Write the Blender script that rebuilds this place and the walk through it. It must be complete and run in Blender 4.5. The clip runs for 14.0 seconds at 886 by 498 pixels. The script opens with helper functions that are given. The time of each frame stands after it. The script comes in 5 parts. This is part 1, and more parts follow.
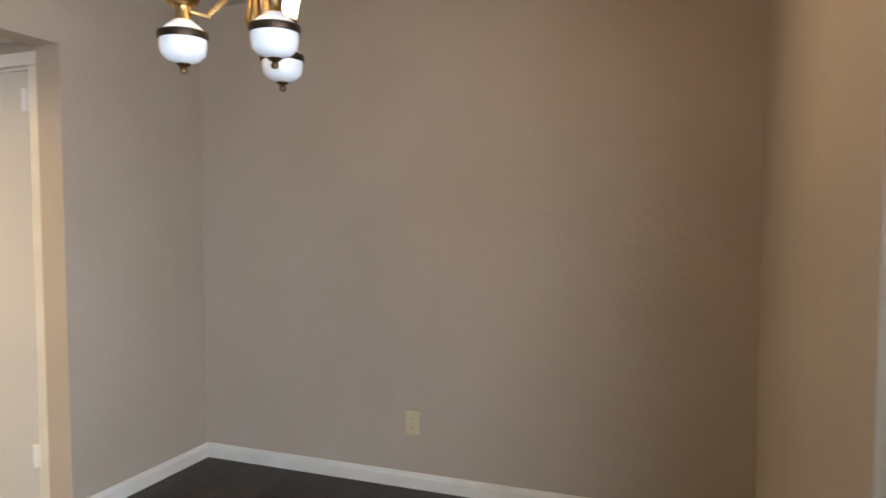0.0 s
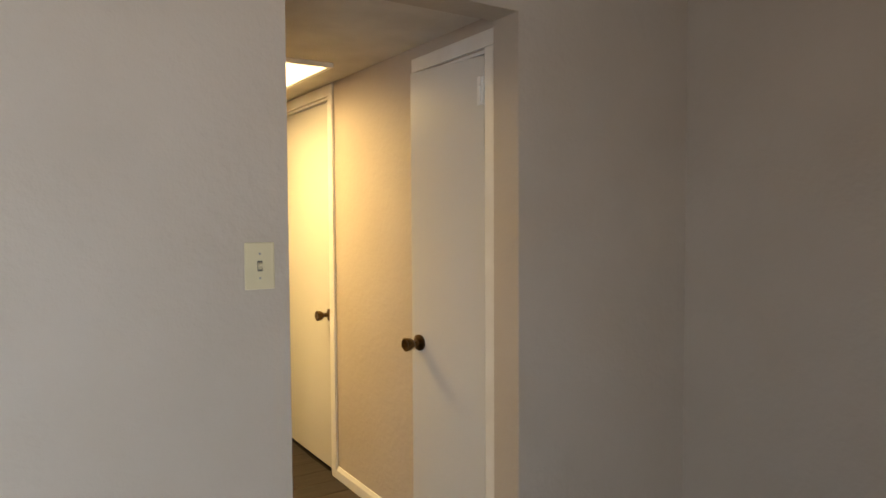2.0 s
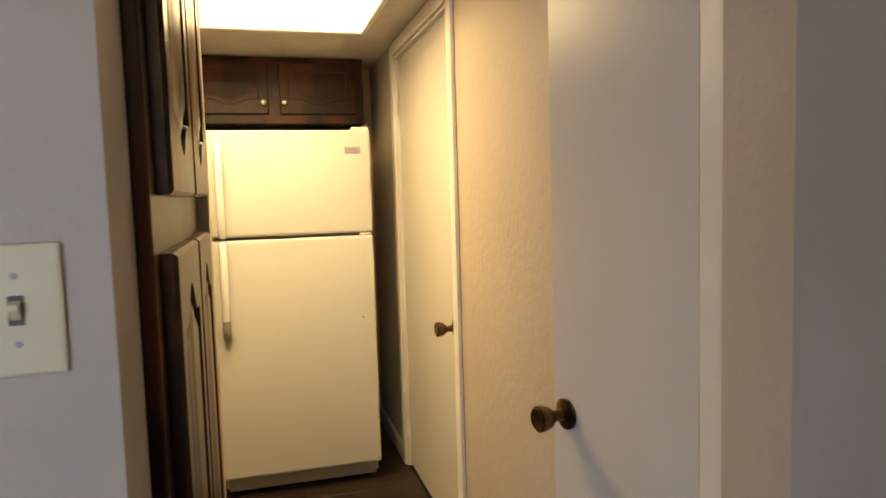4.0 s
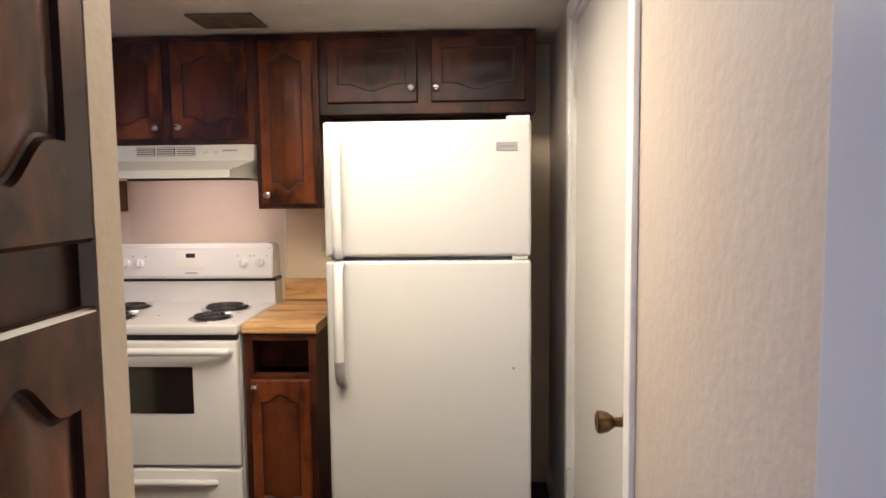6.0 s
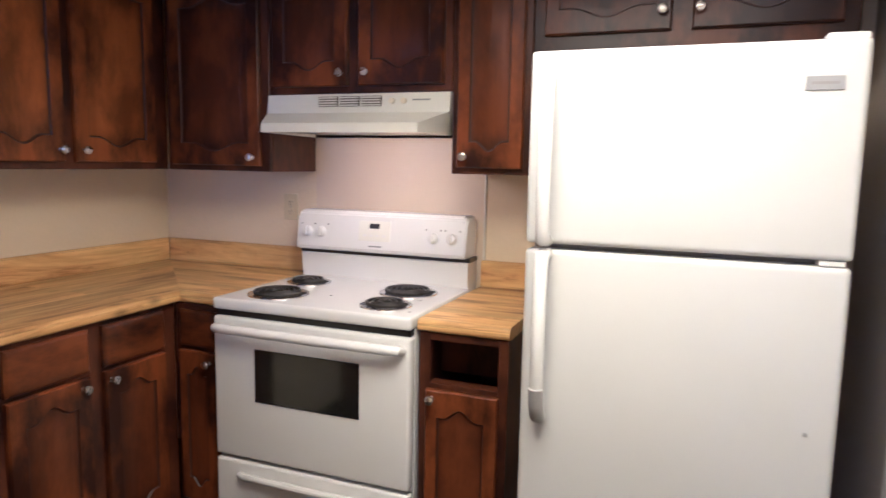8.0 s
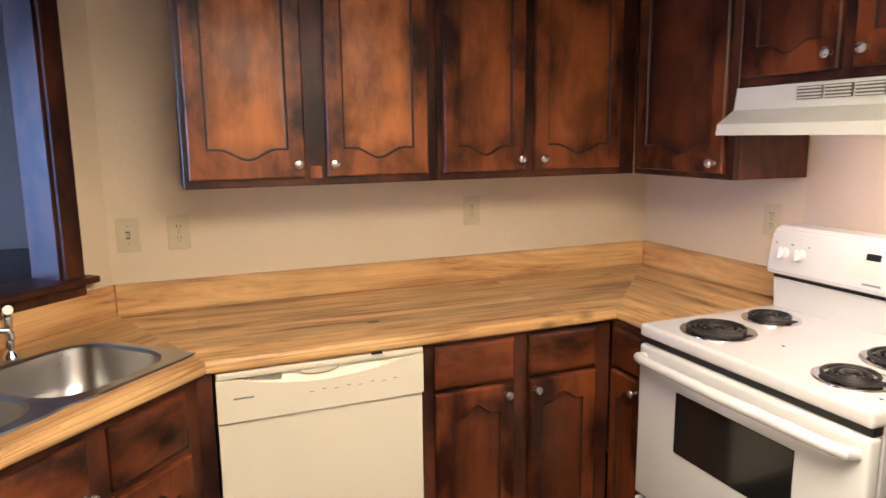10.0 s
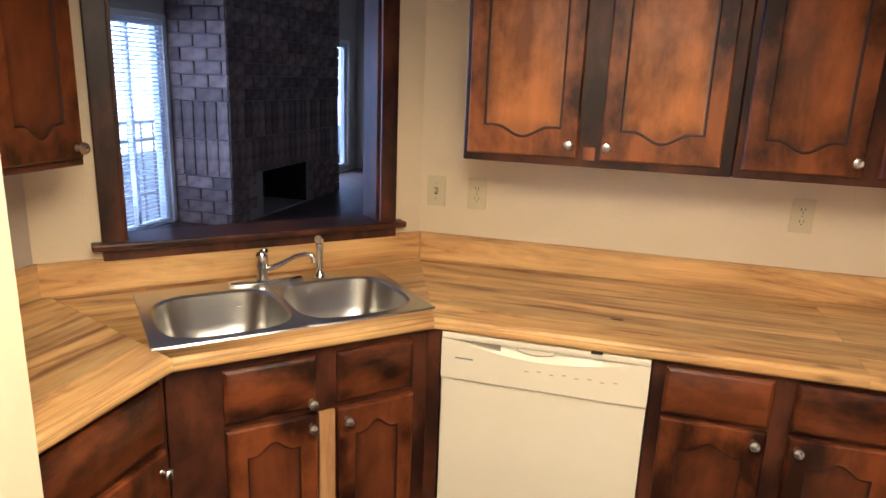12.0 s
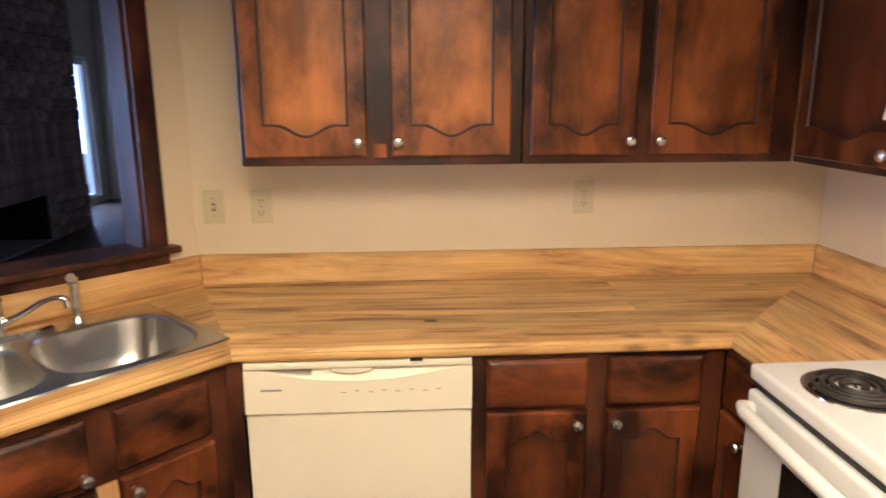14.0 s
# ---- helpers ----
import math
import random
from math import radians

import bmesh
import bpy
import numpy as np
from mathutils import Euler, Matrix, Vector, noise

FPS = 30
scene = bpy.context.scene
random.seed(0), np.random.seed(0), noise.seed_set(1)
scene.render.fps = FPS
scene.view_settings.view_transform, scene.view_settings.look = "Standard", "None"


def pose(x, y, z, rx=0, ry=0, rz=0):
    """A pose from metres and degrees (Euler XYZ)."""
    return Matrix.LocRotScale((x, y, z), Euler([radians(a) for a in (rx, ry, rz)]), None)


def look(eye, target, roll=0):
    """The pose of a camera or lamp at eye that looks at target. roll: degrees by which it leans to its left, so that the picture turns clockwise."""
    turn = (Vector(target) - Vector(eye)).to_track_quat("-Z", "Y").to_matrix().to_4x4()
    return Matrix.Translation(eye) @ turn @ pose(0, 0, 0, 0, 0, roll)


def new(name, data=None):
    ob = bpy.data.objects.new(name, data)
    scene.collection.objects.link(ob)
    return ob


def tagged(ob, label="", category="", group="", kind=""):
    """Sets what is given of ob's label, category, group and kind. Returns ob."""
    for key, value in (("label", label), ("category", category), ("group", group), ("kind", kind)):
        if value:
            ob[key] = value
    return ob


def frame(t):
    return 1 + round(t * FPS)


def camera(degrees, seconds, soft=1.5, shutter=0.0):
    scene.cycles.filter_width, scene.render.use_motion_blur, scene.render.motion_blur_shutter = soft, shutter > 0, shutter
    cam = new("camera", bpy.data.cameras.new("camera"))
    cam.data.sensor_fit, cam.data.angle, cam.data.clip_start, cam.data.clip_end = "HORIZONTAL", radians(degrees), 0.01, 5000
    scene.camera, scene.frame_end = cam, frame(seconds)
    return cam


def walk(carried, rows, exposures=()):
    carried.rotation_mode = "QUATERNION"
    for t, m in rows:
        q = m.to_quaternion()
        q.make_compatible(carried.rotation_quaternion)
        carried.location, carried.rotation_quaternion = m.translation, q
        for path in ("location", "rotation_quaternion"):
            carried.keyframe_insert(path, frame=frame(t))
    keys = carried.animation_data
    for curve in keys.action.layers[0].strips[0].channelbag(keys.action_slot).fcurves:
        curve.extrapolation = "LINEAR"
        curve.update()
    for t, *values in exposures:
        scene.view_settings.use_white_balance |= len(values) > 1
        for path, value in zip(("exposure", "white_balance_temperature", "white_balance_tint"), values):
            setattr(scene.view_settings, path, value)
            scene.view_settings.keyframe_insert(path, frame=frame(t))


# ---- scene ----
cam = camera(67.0, 14.0, soft=1.5, shutter=0.25)
PATH = [
    (0, (-1.359, -1.289, 1.337), (0.509, -0.580, 1.235), -0.1),
    (0.5, (-1.189, -1.091, 1.405), (0.537, -0.091, 1.253), -0.6),
    (1, (-1.037, -0.967, 1.397), (0.438, 0.378, 1.287), -0.6),
    (1.5, (-0.848, -0.760, 1.379), (0.398, 0.802, 1.286), -0.1),
    (2, (-0.679, -0.489, 1.385), (0.408, 1.187, 1.294), -0.3),
    (2.5, (-0.489, -0.211, 1.368), (0.469, 1.542, 1.265), -0.1),
    (3, (-0.320, 0.039, 1.373), (0.539, 1.841, 1.261), 0.5),
    (3.2, (-0.246, 0.153, 1.356), (0.567, 1.976, 1.235), -0.4),
    (5.3, (0.401, 1.029, 1.399), (0.481, 3.316, 1.166), 0.0),
    (5.5, (0.397, 1.107, 1.416), (0.434, 3.394, 1.181), -0.1),
    (6, (0.410, 1.307, 1.419), (0.302, 3.592, 1.226), -0.6),
    (6.5, (0.445, 1.523, 1.413), (0.195, 3.807, 1.214), -0.9),
    (7, (0.437, 1.713, 1.406), (0.085, 3.973, 1.184), -1.0),
    (7.5, (0.379, 1.877, 1.398), (-0.133, 4.119, 1.134), 0.1),
    (8, (0.303, 1.986, 1.390), (-0.520, 4.097, 1.101), 1.1),
    (8.5, (0.303, 2.163, 1.401), (-1.040, 4.029, 1.062), 0.7),
    (9, (0.349, 2.252, 1.430), (-1.382, 3.719, 1.076), -0.2),
    (9.2, (0.370, 2.296, 1.444), (-1.466, 3.634, 1.087), -1.2),
    (11.3, (0.356, 2.929, 1.586), (-1.866, 2.778, 1.009), 3.7),
    (11.5, (0.348, 3.010, 1.597), (-1.840, 2.652, 0.993), 3.1),
    (12, (0.343, 3.056, 1.601), (-1.806, 2.467, 1.028), 2.2),
    (12.5, (0.343, 3.071, 1.598), (-1.814, 2.422, 1.132), 1.1),
    (13, (0.331, 3.102, 1.608), (-1.846, 2.510, 1.175), 0.3),
    (13.5, (0.299, 3.083, 1.599), (-1.897, 2.699, 1.117), -0.0),
    (14, (0.192, 2.990, 1.543), (-2.046, 3.128, 1.030), -0.2),
]
walk(cam, [(t, look(eye, target, roll)) for t, eye, target, roll in PATH],
     exposures=((0, 0.32, 7500, 17), (1.5, -0.25, 7900, 17), (3.2, -0.98, 7900, 17), (5.3, -0.50, 5000, 31), (6.0, -0.72, 4760, 31), (7.5, -0.66, 4400, 31), (9, -0.10, 4620, 31), (11.3, -0.05, 4900, 28), (14, -0.02, 4980, 28)))

# ---- world, sun, large lights ----
world = bpy.data.worlds.new("world")
scene.world = world
world.use_nodes = True
wn = world.node_tree.nodes
sky = wn.new("ShaderNodeTexSky")
sky.sky_type, sky.sun_disc = "NISHITA", False
sky.sun_elevation, sky.sun_rotation = radians(40), radians(200)
world.node_tree.links.new(sky.outputs[0], wn["Background"].inputs[0])
wn["Background"].inputs[1].default_value = 0.12


def lamp(name, kind, m, energy, colour, size=0.1, size_y=None, angle=None):
    d = bpy.data.lights.new(name, kind)
    d.energy, d.color = energy, colour
    if kind == "AREA":
        d.shape = "RECTANGLE" if size_y else "SQUARE"
        d.size = size
        if size_y:
            d.size_y = size_y
    elif kind == "POINT":
        d.shadow_soft_size = size
    elif kind == "SUN":
        d.angle = angle
    ob = new(name, d)
    ob.matrix_basis = m
    return ob


WARM = (1.0, 0.775, 0.33)
DAY = (0.56, 0.75, 1.0)
lamp("sun", "SUN", look((0, 0, 10), (1.5, 4, 4)), 1.2, (1.0, 0.95, 0.88), angle=radians(12))
lamp("ceiling_panel_lamp", "AREA", pose(-0.01, 2.978, 2.055, 0, 0, 0), 51, WARM, 0.78, 0.80).data.spread = radians(168)
lamp("hood_lamp", "AREA", pose(-0.86, 4.15, 1.485, 28, 0, 0), 2.2, (1.0, 0.70, 0.36), 0.22, 0.07)
lamp("dining_door_daylight", "AREA", pose(-1.75, -1.42, 1.15, 90, 0, -10), 42, DAY, 1.6, 1.8).data.spread = radians(150)
lamp("living_window_daylight", "AREA", pose(-4.9, -1.44, 1.10, 90, 0, 42), 13.0, DAY, 1.1, 1.7).data.spread = radians(120)
lamp("living_end_window_daylight", "AREA", pose(-9.4, -1.46, 1.2, 90, 0, 0), 3.0, DAY, 0.9, 1.5)

# ---- materials ----


def material(name, base, rough=0.5, metal=0.0, base2=None, scale=8.0, stretch=(1, 1, 1), bump=0.0, bump_scale=200.0,
             rough2=None, coat=0.0, detail=4.0, contrast=(0.35, 0.65), emit=None, strength=0.0, spread=0.0, random_tint=0.0):
    """Two-tone noise over the base colour, a finer grain of relief, and roughness that varies with the first."""
    m = bpy.data.materials.new(name)
    m.use_nodes = True
    n, l = m.node_tree.nodes, m.node_tree.links
    b = n["Principled BSDF"]
    b.inputs["Metallic"].default_value = metal
    b.inputs["Coat Weight"].default_value = coat
    b.inputs["Coat Roughness"].default_value = 0.15
    co = n.new("ShaderNodeTexCoord")
    mp = n.new("ShaderNodeMapping")
    mp.inputs["Scale"].default_value = stretch
    l.new(co.outputs["Object"], mp.inputs["Vector"])
    tex = n.new("ShaderNodeTexNoise")
    tex.inputs["Scale"].default_value, tex.inputs["Detail"].default_value = scale, detail
    tex.inputs["Distortion"].default_value = spread
    l.new(mp.outputs[0], tex.inputs["Vector"])
    ramp = n.new("ShaderNodeMapRange")
    ramp.inputs[1].default_value, ramp.inputs[2].default_value = contrast
    l.new(tex.outputs["Fac"], ramp.inputs[0])
    mix = n.new("ShaderNodeMix")
    mix.data_type = "RGBA"
    second = base2 or tuple(c * 0.93 for c in base)
    mix.inputs["A"].default_value, mix.inputs["B"].default_value = (*base, 1), (*second, 1)
    l.new(ramp.outputs[0], mix.inputs["Factor"])
    colour = mix.outputs["Result"]
    if random_tint:
        info = n.new("ShaderNodeObjectInfo")
        hsv = n.new("ShaderNodeHueSaturation")
        r2 = n.new("ShaderNodeMapRange")
        r2.inputs[3].default_value, r2.inputs[4].default_value = 1 - random_tint, 1 + random_tint
        l.new(info.outputs["Random"], r2.inputs[0])
        l.new(r2.outputs[0], hsv.inputs["Value"])
        l.new(colour, hsv.inputs["Color"])
        colour = hsv.outputs[0]
    l.new(colour, b.inputs["Base Color"])
    rr = n.new("ShaderNodeMapRange")
    rr.inputs[3].default_value, rr.inputs[4].default_value = rough, rough2 if rough2 is not None else min(1, rough * 1.25)
    l.new(tex.outputs["Fac"], rr.inputs[0])
    l.new(rr.outputs[0], b.inputs["Roughness"])
    if bump:
        fine = n.new("ShaderNodeTexNoise")
        fine.inputs["Scale"].default_value, fine.inputs["Detail"].default_value = bump_scale, 3
        l.new(mp.outputs[0], fine.inputs["Vector"])
        bp = n.new("ShaderNodeBump")
        bp.inputs["Strength"].default_value, bp.inputs["Distance"].default_value = bump, 0.01
        l.new(fine.outputs["Fac"], bp.inputs["Height"])
        l.new(bp.outputs[0], b.inputs["Normal"])
    if emit:
        b.inputs["Emission Color"].default_value = (*emit, 1)
        b.inputs["Emission Strength"].default_value = strength
    return m


def cabinet_wood(name, dark, light, along, worn=False):
    """Stained hardwood: cloudy worn patches under a dark stain, fine grain along the given axis."""
    m = bpy.data.materials.new(name)
    m.use_nodes = True
    n, l = m.node_tree.nodes, m.node_tree.links
    b = n["Principled BSDF"]
    co = n.new("ShaderNodeTexCoord")
    info = n.new("ShaderNodeObjectInfo")
    shift = n.new("ShaderNodeVectorMath")
    shift.operation = "MULTIPLY_ADD"
    shift.inputs[1].default_value = (1, 1, 1)
    sc = n.new("ShaderNodeVectorMath")
    sc.operation = "SCALE"
    sc.inputs[0].default_value = (7, 3, 5)
    l.new(info.outputs["Random"], sc.inputs["Scale"])
    l.new(co.outputs["Object"], shift.inputs[0])
    l.new(sc.outputs[0], shift.inputs[2])
    cloud = n.new("ShaderNodeTexNoise")
    cloud.inputs["Scale"].default_value, cloud.inputs["Detail"].default_value = 5.6, 7
    cloud.inputs["Roughness"].default_value = 0.6
    cloud.inputs["Distortion"].default_value = 0.15
    mp0 = n.new("ShaderNodeMapping")
    mp0.inputs["Scale"].default_value = tuple(0.62 if a else 1.15 for a in along)
    l.new(shift.outputs[0], mp0.inputs[0])
    l.new(mp0.outputs[0], cloud.inputs["Vector"])
    mp = n.new("ShaderNodeMapping")
    mp.inputs["Scale"].default_value = tuple(2.2 if a else 38.0 for a in along)
    l.new(shift.outputs[0], mp.inputs[0])
    grain = n.new("ShaderNodeTexNoise")
    grain.inputs["Scale"].default_value, grain.inputs["Detail"].default_value = 1.0, 6
    grain.inputs["Distortion"].default_value = 0.6
    l.new(mp.outputs[0], grain.inputs["Vector"])
    r1 = n.new("ShaderNodeMapRange")
    r1.inputs[1].default_value, r1.inputs[2].default_value = 0.40, 0.60
    l.new(cloud.outputs["Fac"], r1.inputs[0])
    amount = r1.outputs[0]
    if worn:
        # the stain is rubbed through over the middle of each panel
        gs = n.new("ShaderNodeSeparateXYZ")
        l.new(co.outputs["Generated"], gs.inputs[0])
        edge = []
        for axis, far in (("X", 0.34), ("Z", 0.20)):
            a = n.new("ShaderNodeMath")
            a.operation = "PINGPONG"
            a.inputs[1].default_value = 0.5
            l.new(gs.outputs[axis], a.inputs[0])
            s = n.new("ShaderNodeMapRange")
            s.interpolation_type = "SMOOTHSTEP"
            s.inputs[1].default_value, s.inputs[2].default_value = 0.10, far
            l.new(a.outputs[0], s.inputs[0])
            edge.append(s.outputs[0])
        both = n.new("ShaderNodeMath")
        both.operation = "MULTIPLY"
        l.new(edge[0], both.inputs[0])
        l.new(edge[1], both.inputs[1])
        wide = n.new("ShaderNodeMath")
        wide.operation = "MULTIPLY_ADD"
        wide.inputs[1].default_value = 0.62
        l.new(r1.outputs[0], wide.inputs[0])
        lift = n.new("ShaderNodeMath")
        lift.operation = "MULTIPLY_ADD"
        lift.use_clamp = True
        lift.inputs[1].default_value, lift.inputs[2].default_value = 0.40, 0.0
        l.new(both.outputs[0], lift.inputs[0])
        l.new(lift.outputs[0], wide.inputs[2])
        amount = wide.outputs[0]
    mix = n.new("ShaderNodeMix")
    mix.data_type = "RGBA"
    mix.inputs["A"].default_value, mix.inputs["B"].default_value = (*dark, 1), (*light, 1)
    l.new(amount, mix.inputs["Factor"])
    r2 = n.new("ShaderNodeMapRange")
    r2.inputs[1].default_value, r2.inputs[2].default_value = 0.35, 0.65
    r2.inputs[3].default_value, r2.inputs[4].default_value = 0.90, 1.06
    l.new(grain.outputs["Fac"], r2.inputs[0])
    b.inputs["Specular IOR Level"].default_value = 0.32
    hsv = n.new("ShaderNodeHueSaturation")
    l.new(mix.outputs["Result"], hsv.inputs["Color"])
    l.new(r2.outputs[0], hsv.inputs["Value"])
    l.new(hsv.outputs[0], b.inputs["Base Color"])
    r3 = n.new("ShaderNodeMapRange")
    r3.inputs[3].default_value, r3.inputs[4].default_value = 0.22, 0.46
    l.new(cloud.outputs["Fac"], r3.inputs[0])
    l.new(r3.outputs[0], b.inputs["Roughness"])
    bp = n.new("ShaderNodeBump")
    bp.inputs["Strength"].default_value, bp.inputs["Distance"].default_value = 0.05, 0.003
    l.new(grain.outputs["Fac"], bp.inputs["Height"])
    l.new(bp.outputs[0], b.inputs["Normal"])
    return m


def laminate(name):
    """Printed butcher-block laminate: staves along x of differing tone, streaky figure and a few knots."""
    m = bpy.data.materials.new(name)
    m.use_nodes = True
    n, l = m.node_tree.nodes, m.node_tree.links
    b = n["Principled BSDF"]
    b.inputs["Roughness"].default_value = 0.36
    co = n.new("ShaderNodeTexCoord")
    sep = n.new("ShaderNodeSeparateXYZ")
    l.new(co.outputs["Object"], sep.inputs[0])
    add = n.new("ShaderNodeMath")
    add.operation = "SUBTRACT"
    l.new(sep.outputs["Y"], add.inputs[0])
    l.new(sep.outputs["Z"], add.inputs[1])
    comb = n.new("ShaderNodeCombineXYZ")
    l.new(sep.outputs["X"], comb.inputs[0])
    l.new(add.outputs[0], comb.inputs[1])
    brick = n.new("ShaderNodeTexBrick")
    brick.inputs["Color1"].default_value, brick.inputs["Color2"].default_value = (0, 0, 0, 1), (1, 1, 1, 1)
    brick.inputs["Mortar"].default_value = (0.0, 0.0, 0.0, 1)
    brick.inputs["Mortar Size"].default_value = 0.0013
    brick.inputs["Mortar Smooth"].default_value = 0.4
    brick.inputs["Scale"].default_value = 1.0
    brick.inputs["Brick Width"].default_value, brick.inputs["Row Height"].default_value = 2.3, 0.112
    l.new(comb.outputs[0], brick.inputs["Vector"])
    off = n.new("ShaderNodeVectorMath")
    off.operation = "MULTIPLY_ADD"
    off.inputs[1].default_value = (3.1, 5.7, 2.3)
    l.new(brick.outputs["Color"], off.inputs[0])
    l.new(comb.outputs[0], off.inputs[2])
    mp = n.new("ShaderNodeMapping")
    mp.inputs["Scale"].default_value = (1.15, 10.0, 10.0)
    l.new(off.outputs[0], mp.inputs[0])
    fig = n.new("ShaderNodeTexNoise")
    fig.inputs["Scale"].default_value, fig.inputs["Detail"].default_value = 1.0, 9
    fig.inputs["Roughness"].default_value = 0.66
    fig.inputs["Distortion"].default_value = 1.1
    l.new(mp.outputs[0], fig.inputs["Vector"])
    ramp = n.new("ShaderNodeValToRGB")
    el = ramp.color_ramp.elements
    el[0].position, el[0].color = 0.345, (0.205, 0.084, 0.026, 1)
    el[1].position, el[1].color = 0.63, (0.76, 0.505, 0.185, 1)
    mid = el.new(0.46)
    mid.color = (0.57, 0.320, 0.104, 1)
    l.new(fig.outputs["Fac"], ramp.inputs[0])
    tone = n.new("ShaderNodeMapRange")
    tone.inputs[3].default_value, tone.inputs[4].default_value = 0.62, 1.17
    patch = n.new("ShaderNodeTexNoise")
    patch.inputs["Scale"].default_value, patch.inputs["Detail"].default_value = 1.0, 4
    mp3 = n.new("ShaderNodeMapping")
    mp3.inputs["Scale"].default_value = (2.6, 9, 9)
    l.new(off.outputs[0], mp3.inputs[0])
    l.new(mp3.outputs[0], patch.inputs["Vector"])
    blend = n.new("ShaderNodeMix")
    blend.inputs["Factor"].default_value = 0.6
    l.new(brick.outputs["Color"], blend.inputs["A"])
    stretch = n.new("ShaderNodeMapRange")
    stretch.inputs[1].default_value, stretch.inputs[2].default_value = 0.35, 0.62
    l.new(patch.outputs["Fac"], stretch.inputs[0])
    l.new(stretch.outputs[0], blend.inputs["B"])
    l.new(blend.outputs["Result"], tone.inputs[0])
    hsv = n.new("ShaderNodeHueSaturation")
    l.new(ramp.outputs[0], hsv.inputs["Color"])
    l.new(tone.outputs[0], hsv.inputs["Value"])
    knot = n.new("ShaderNodeTexVoronoi")
    knot.inputs["Scale"].default_value = 1.0
    mp2 = n.new("ShaderNodeMapping")
    mp2.inputs["Scale"].default_value = (2.4, 5.5, 5.5)
    mp2.inputs["Location"].default_value = (0.37, 0.2, 0)
    l.new(comb.outputs[0], mp2.inputs[0])
    l.new(mp2.outputs[0], knot.inputs["Vector"])
    kr = n.new("ShaderNodeMapRange")
    kr.inputs[1].default_value, kr.inputs[2].default_value = 0.03, 0.10
    kr.inputs[3].default_value, kr.inputs[4].default_value = 0.35, 1.0
    l.new(knot.outputs["Distance"], kr.inputs[0])
    dark = n.new("ShaderNodeMix")
    dark.data_type, dark.blend_type = "RGBA", "MULTIPLY"
    dark.inputs["Factor"].default_value = 0.8
    streak = n.new("ShaderNodeTexNoise")
    streak.inputs["Scale"].default_value, streak.inputs["Detail"].default_value = 1.0, 5
    streak.inputs["Roughness"].default_value, streak.inputs["Distortion"].default_value = 0.7, 0.5
    mp4 = n.new("ShaderNodeMapping")
    mp4.inputs["Scale"].default_value = (1.5, 58, 58)
    l.new(off.outputs[0], mp4.inputs[0])
    l.new(mp4.outputs[0], streak.inputs["Vector"])
    sr = n.new("ShaderNodeMapRange")
    sr.inputs[1].default_value, sr.inputs[2].default_value = 0.33, 0.43
    sr.inputs[3].default_value, sr.inputs[4].default_value = 0.45, 1.05
    l.new(streak.outputs["Fac"], sr.inputs[0])
    lines = n.new("ShaderNodeMix")
    lines.data_type, lines.blend_type = "RGBA", "MULTIPLY"
    lines.inputs["Factor"].default_value = 0.7
    l.new(hsv.outputs[0], lines.inputs["A"])
    l.new(sr.outputs[0], lines.inputs["B"])
    l.new(lines.outputs["Result"], dark.inputs["A"])
    l.new(kr.outputs[0], dark.inputs["B"])
    l.new(dark.outputs["Result"], b.inputs["Base Color"])
    bp = n.new("ShaderNodeBump")
    bp.inputs["Strength"].default_value, bp.inputs["Distance"].default_value = 0.06, 0.003
    l.new(fig.outputs["Fac"], bp.inputs["Height"])
    l.new(bp.outputs[0], b.inputs["Normal"])
    return m


def glass(name, colour, rough=0.02):
    m = bpy.data.materials.new(name)
    m.use_nodes = True
    b = m.node_tree.nodes["Principled BSDF"]
    b.inputs["Base Color"].default_value = (*colour, 1)
    b.inputs["Roughness"].default_value = rough
    b.inputs["Transmission Weight"].default_value = 1.0
    return m


PAINT = material("beige_wall_paint", (0.49, 0.42, 0.345), 0.55, base2=(0.465, 0.395, 0.32), scale=2.5, bump=0.28, bump_scale=36)
KPAINT = material("cream_wall_paint", (0.76, 0.64, 0.45), 0.5, base2=(0.73, 0.61, 0.42), scale=2.5, bump=0.18, bump_scale=50)
CEIL = material("textured_ceiling_paint", (0.66, 0.62, 0.56), 0.9, base2=(0.58, 0.54, 0.48), scale=6, bump=0.6, bump_scale=120)
TRIM = material("white_trim_paint", (0.78, 0.76, 0.71), 0.35, base2=(0.70, 0.67, 0.61), scale=5, bump=0.04, bump_scale=60)
DOORP = material("white_door_paint", (0.64, 0.61, 0.55), 0.26, base2=(0.637, 0.607, 0.546), scale=3, rough2=0.262, bump=0.05, bump_scale=40)
PLANK = material("dark_laminate_floor", (0.034, 0.020, 0.014), 0.42, base2=(0.016, 0.010, 0.007), scale=3, stretch=(1, 9, 9), bump=0.08, bump_scale=20, random_tint=0.3)
SEAM = material("floor_underlay", (0.012, 0.009, 0.007), 0.9)
WOODV = cabinet_wood("stained_cabinet_wood", (0.024, 0.0062, 0.0026), (0.195, 0.052, 0.0108), (0, 0, 1))
PANELW = cabinet_wood("worn_panel_wood", (0.060, 0.0165, 0.0050), (0.60, 0.222, 0.055), (0, 0, 1), worn=True)
PANELM = cabinet_wood("smoked_panel_wood", (0.016, 0.0042, 0.0020), (0.32, 0.096, 0.020), (0, 0, 1), worn=True)
STILEW = cabinet_wood("rubbed_stile_wood", (0.040, 0.0110, 0.0040), (0.34, 0.108, 0.0240), (0, 0, 1))
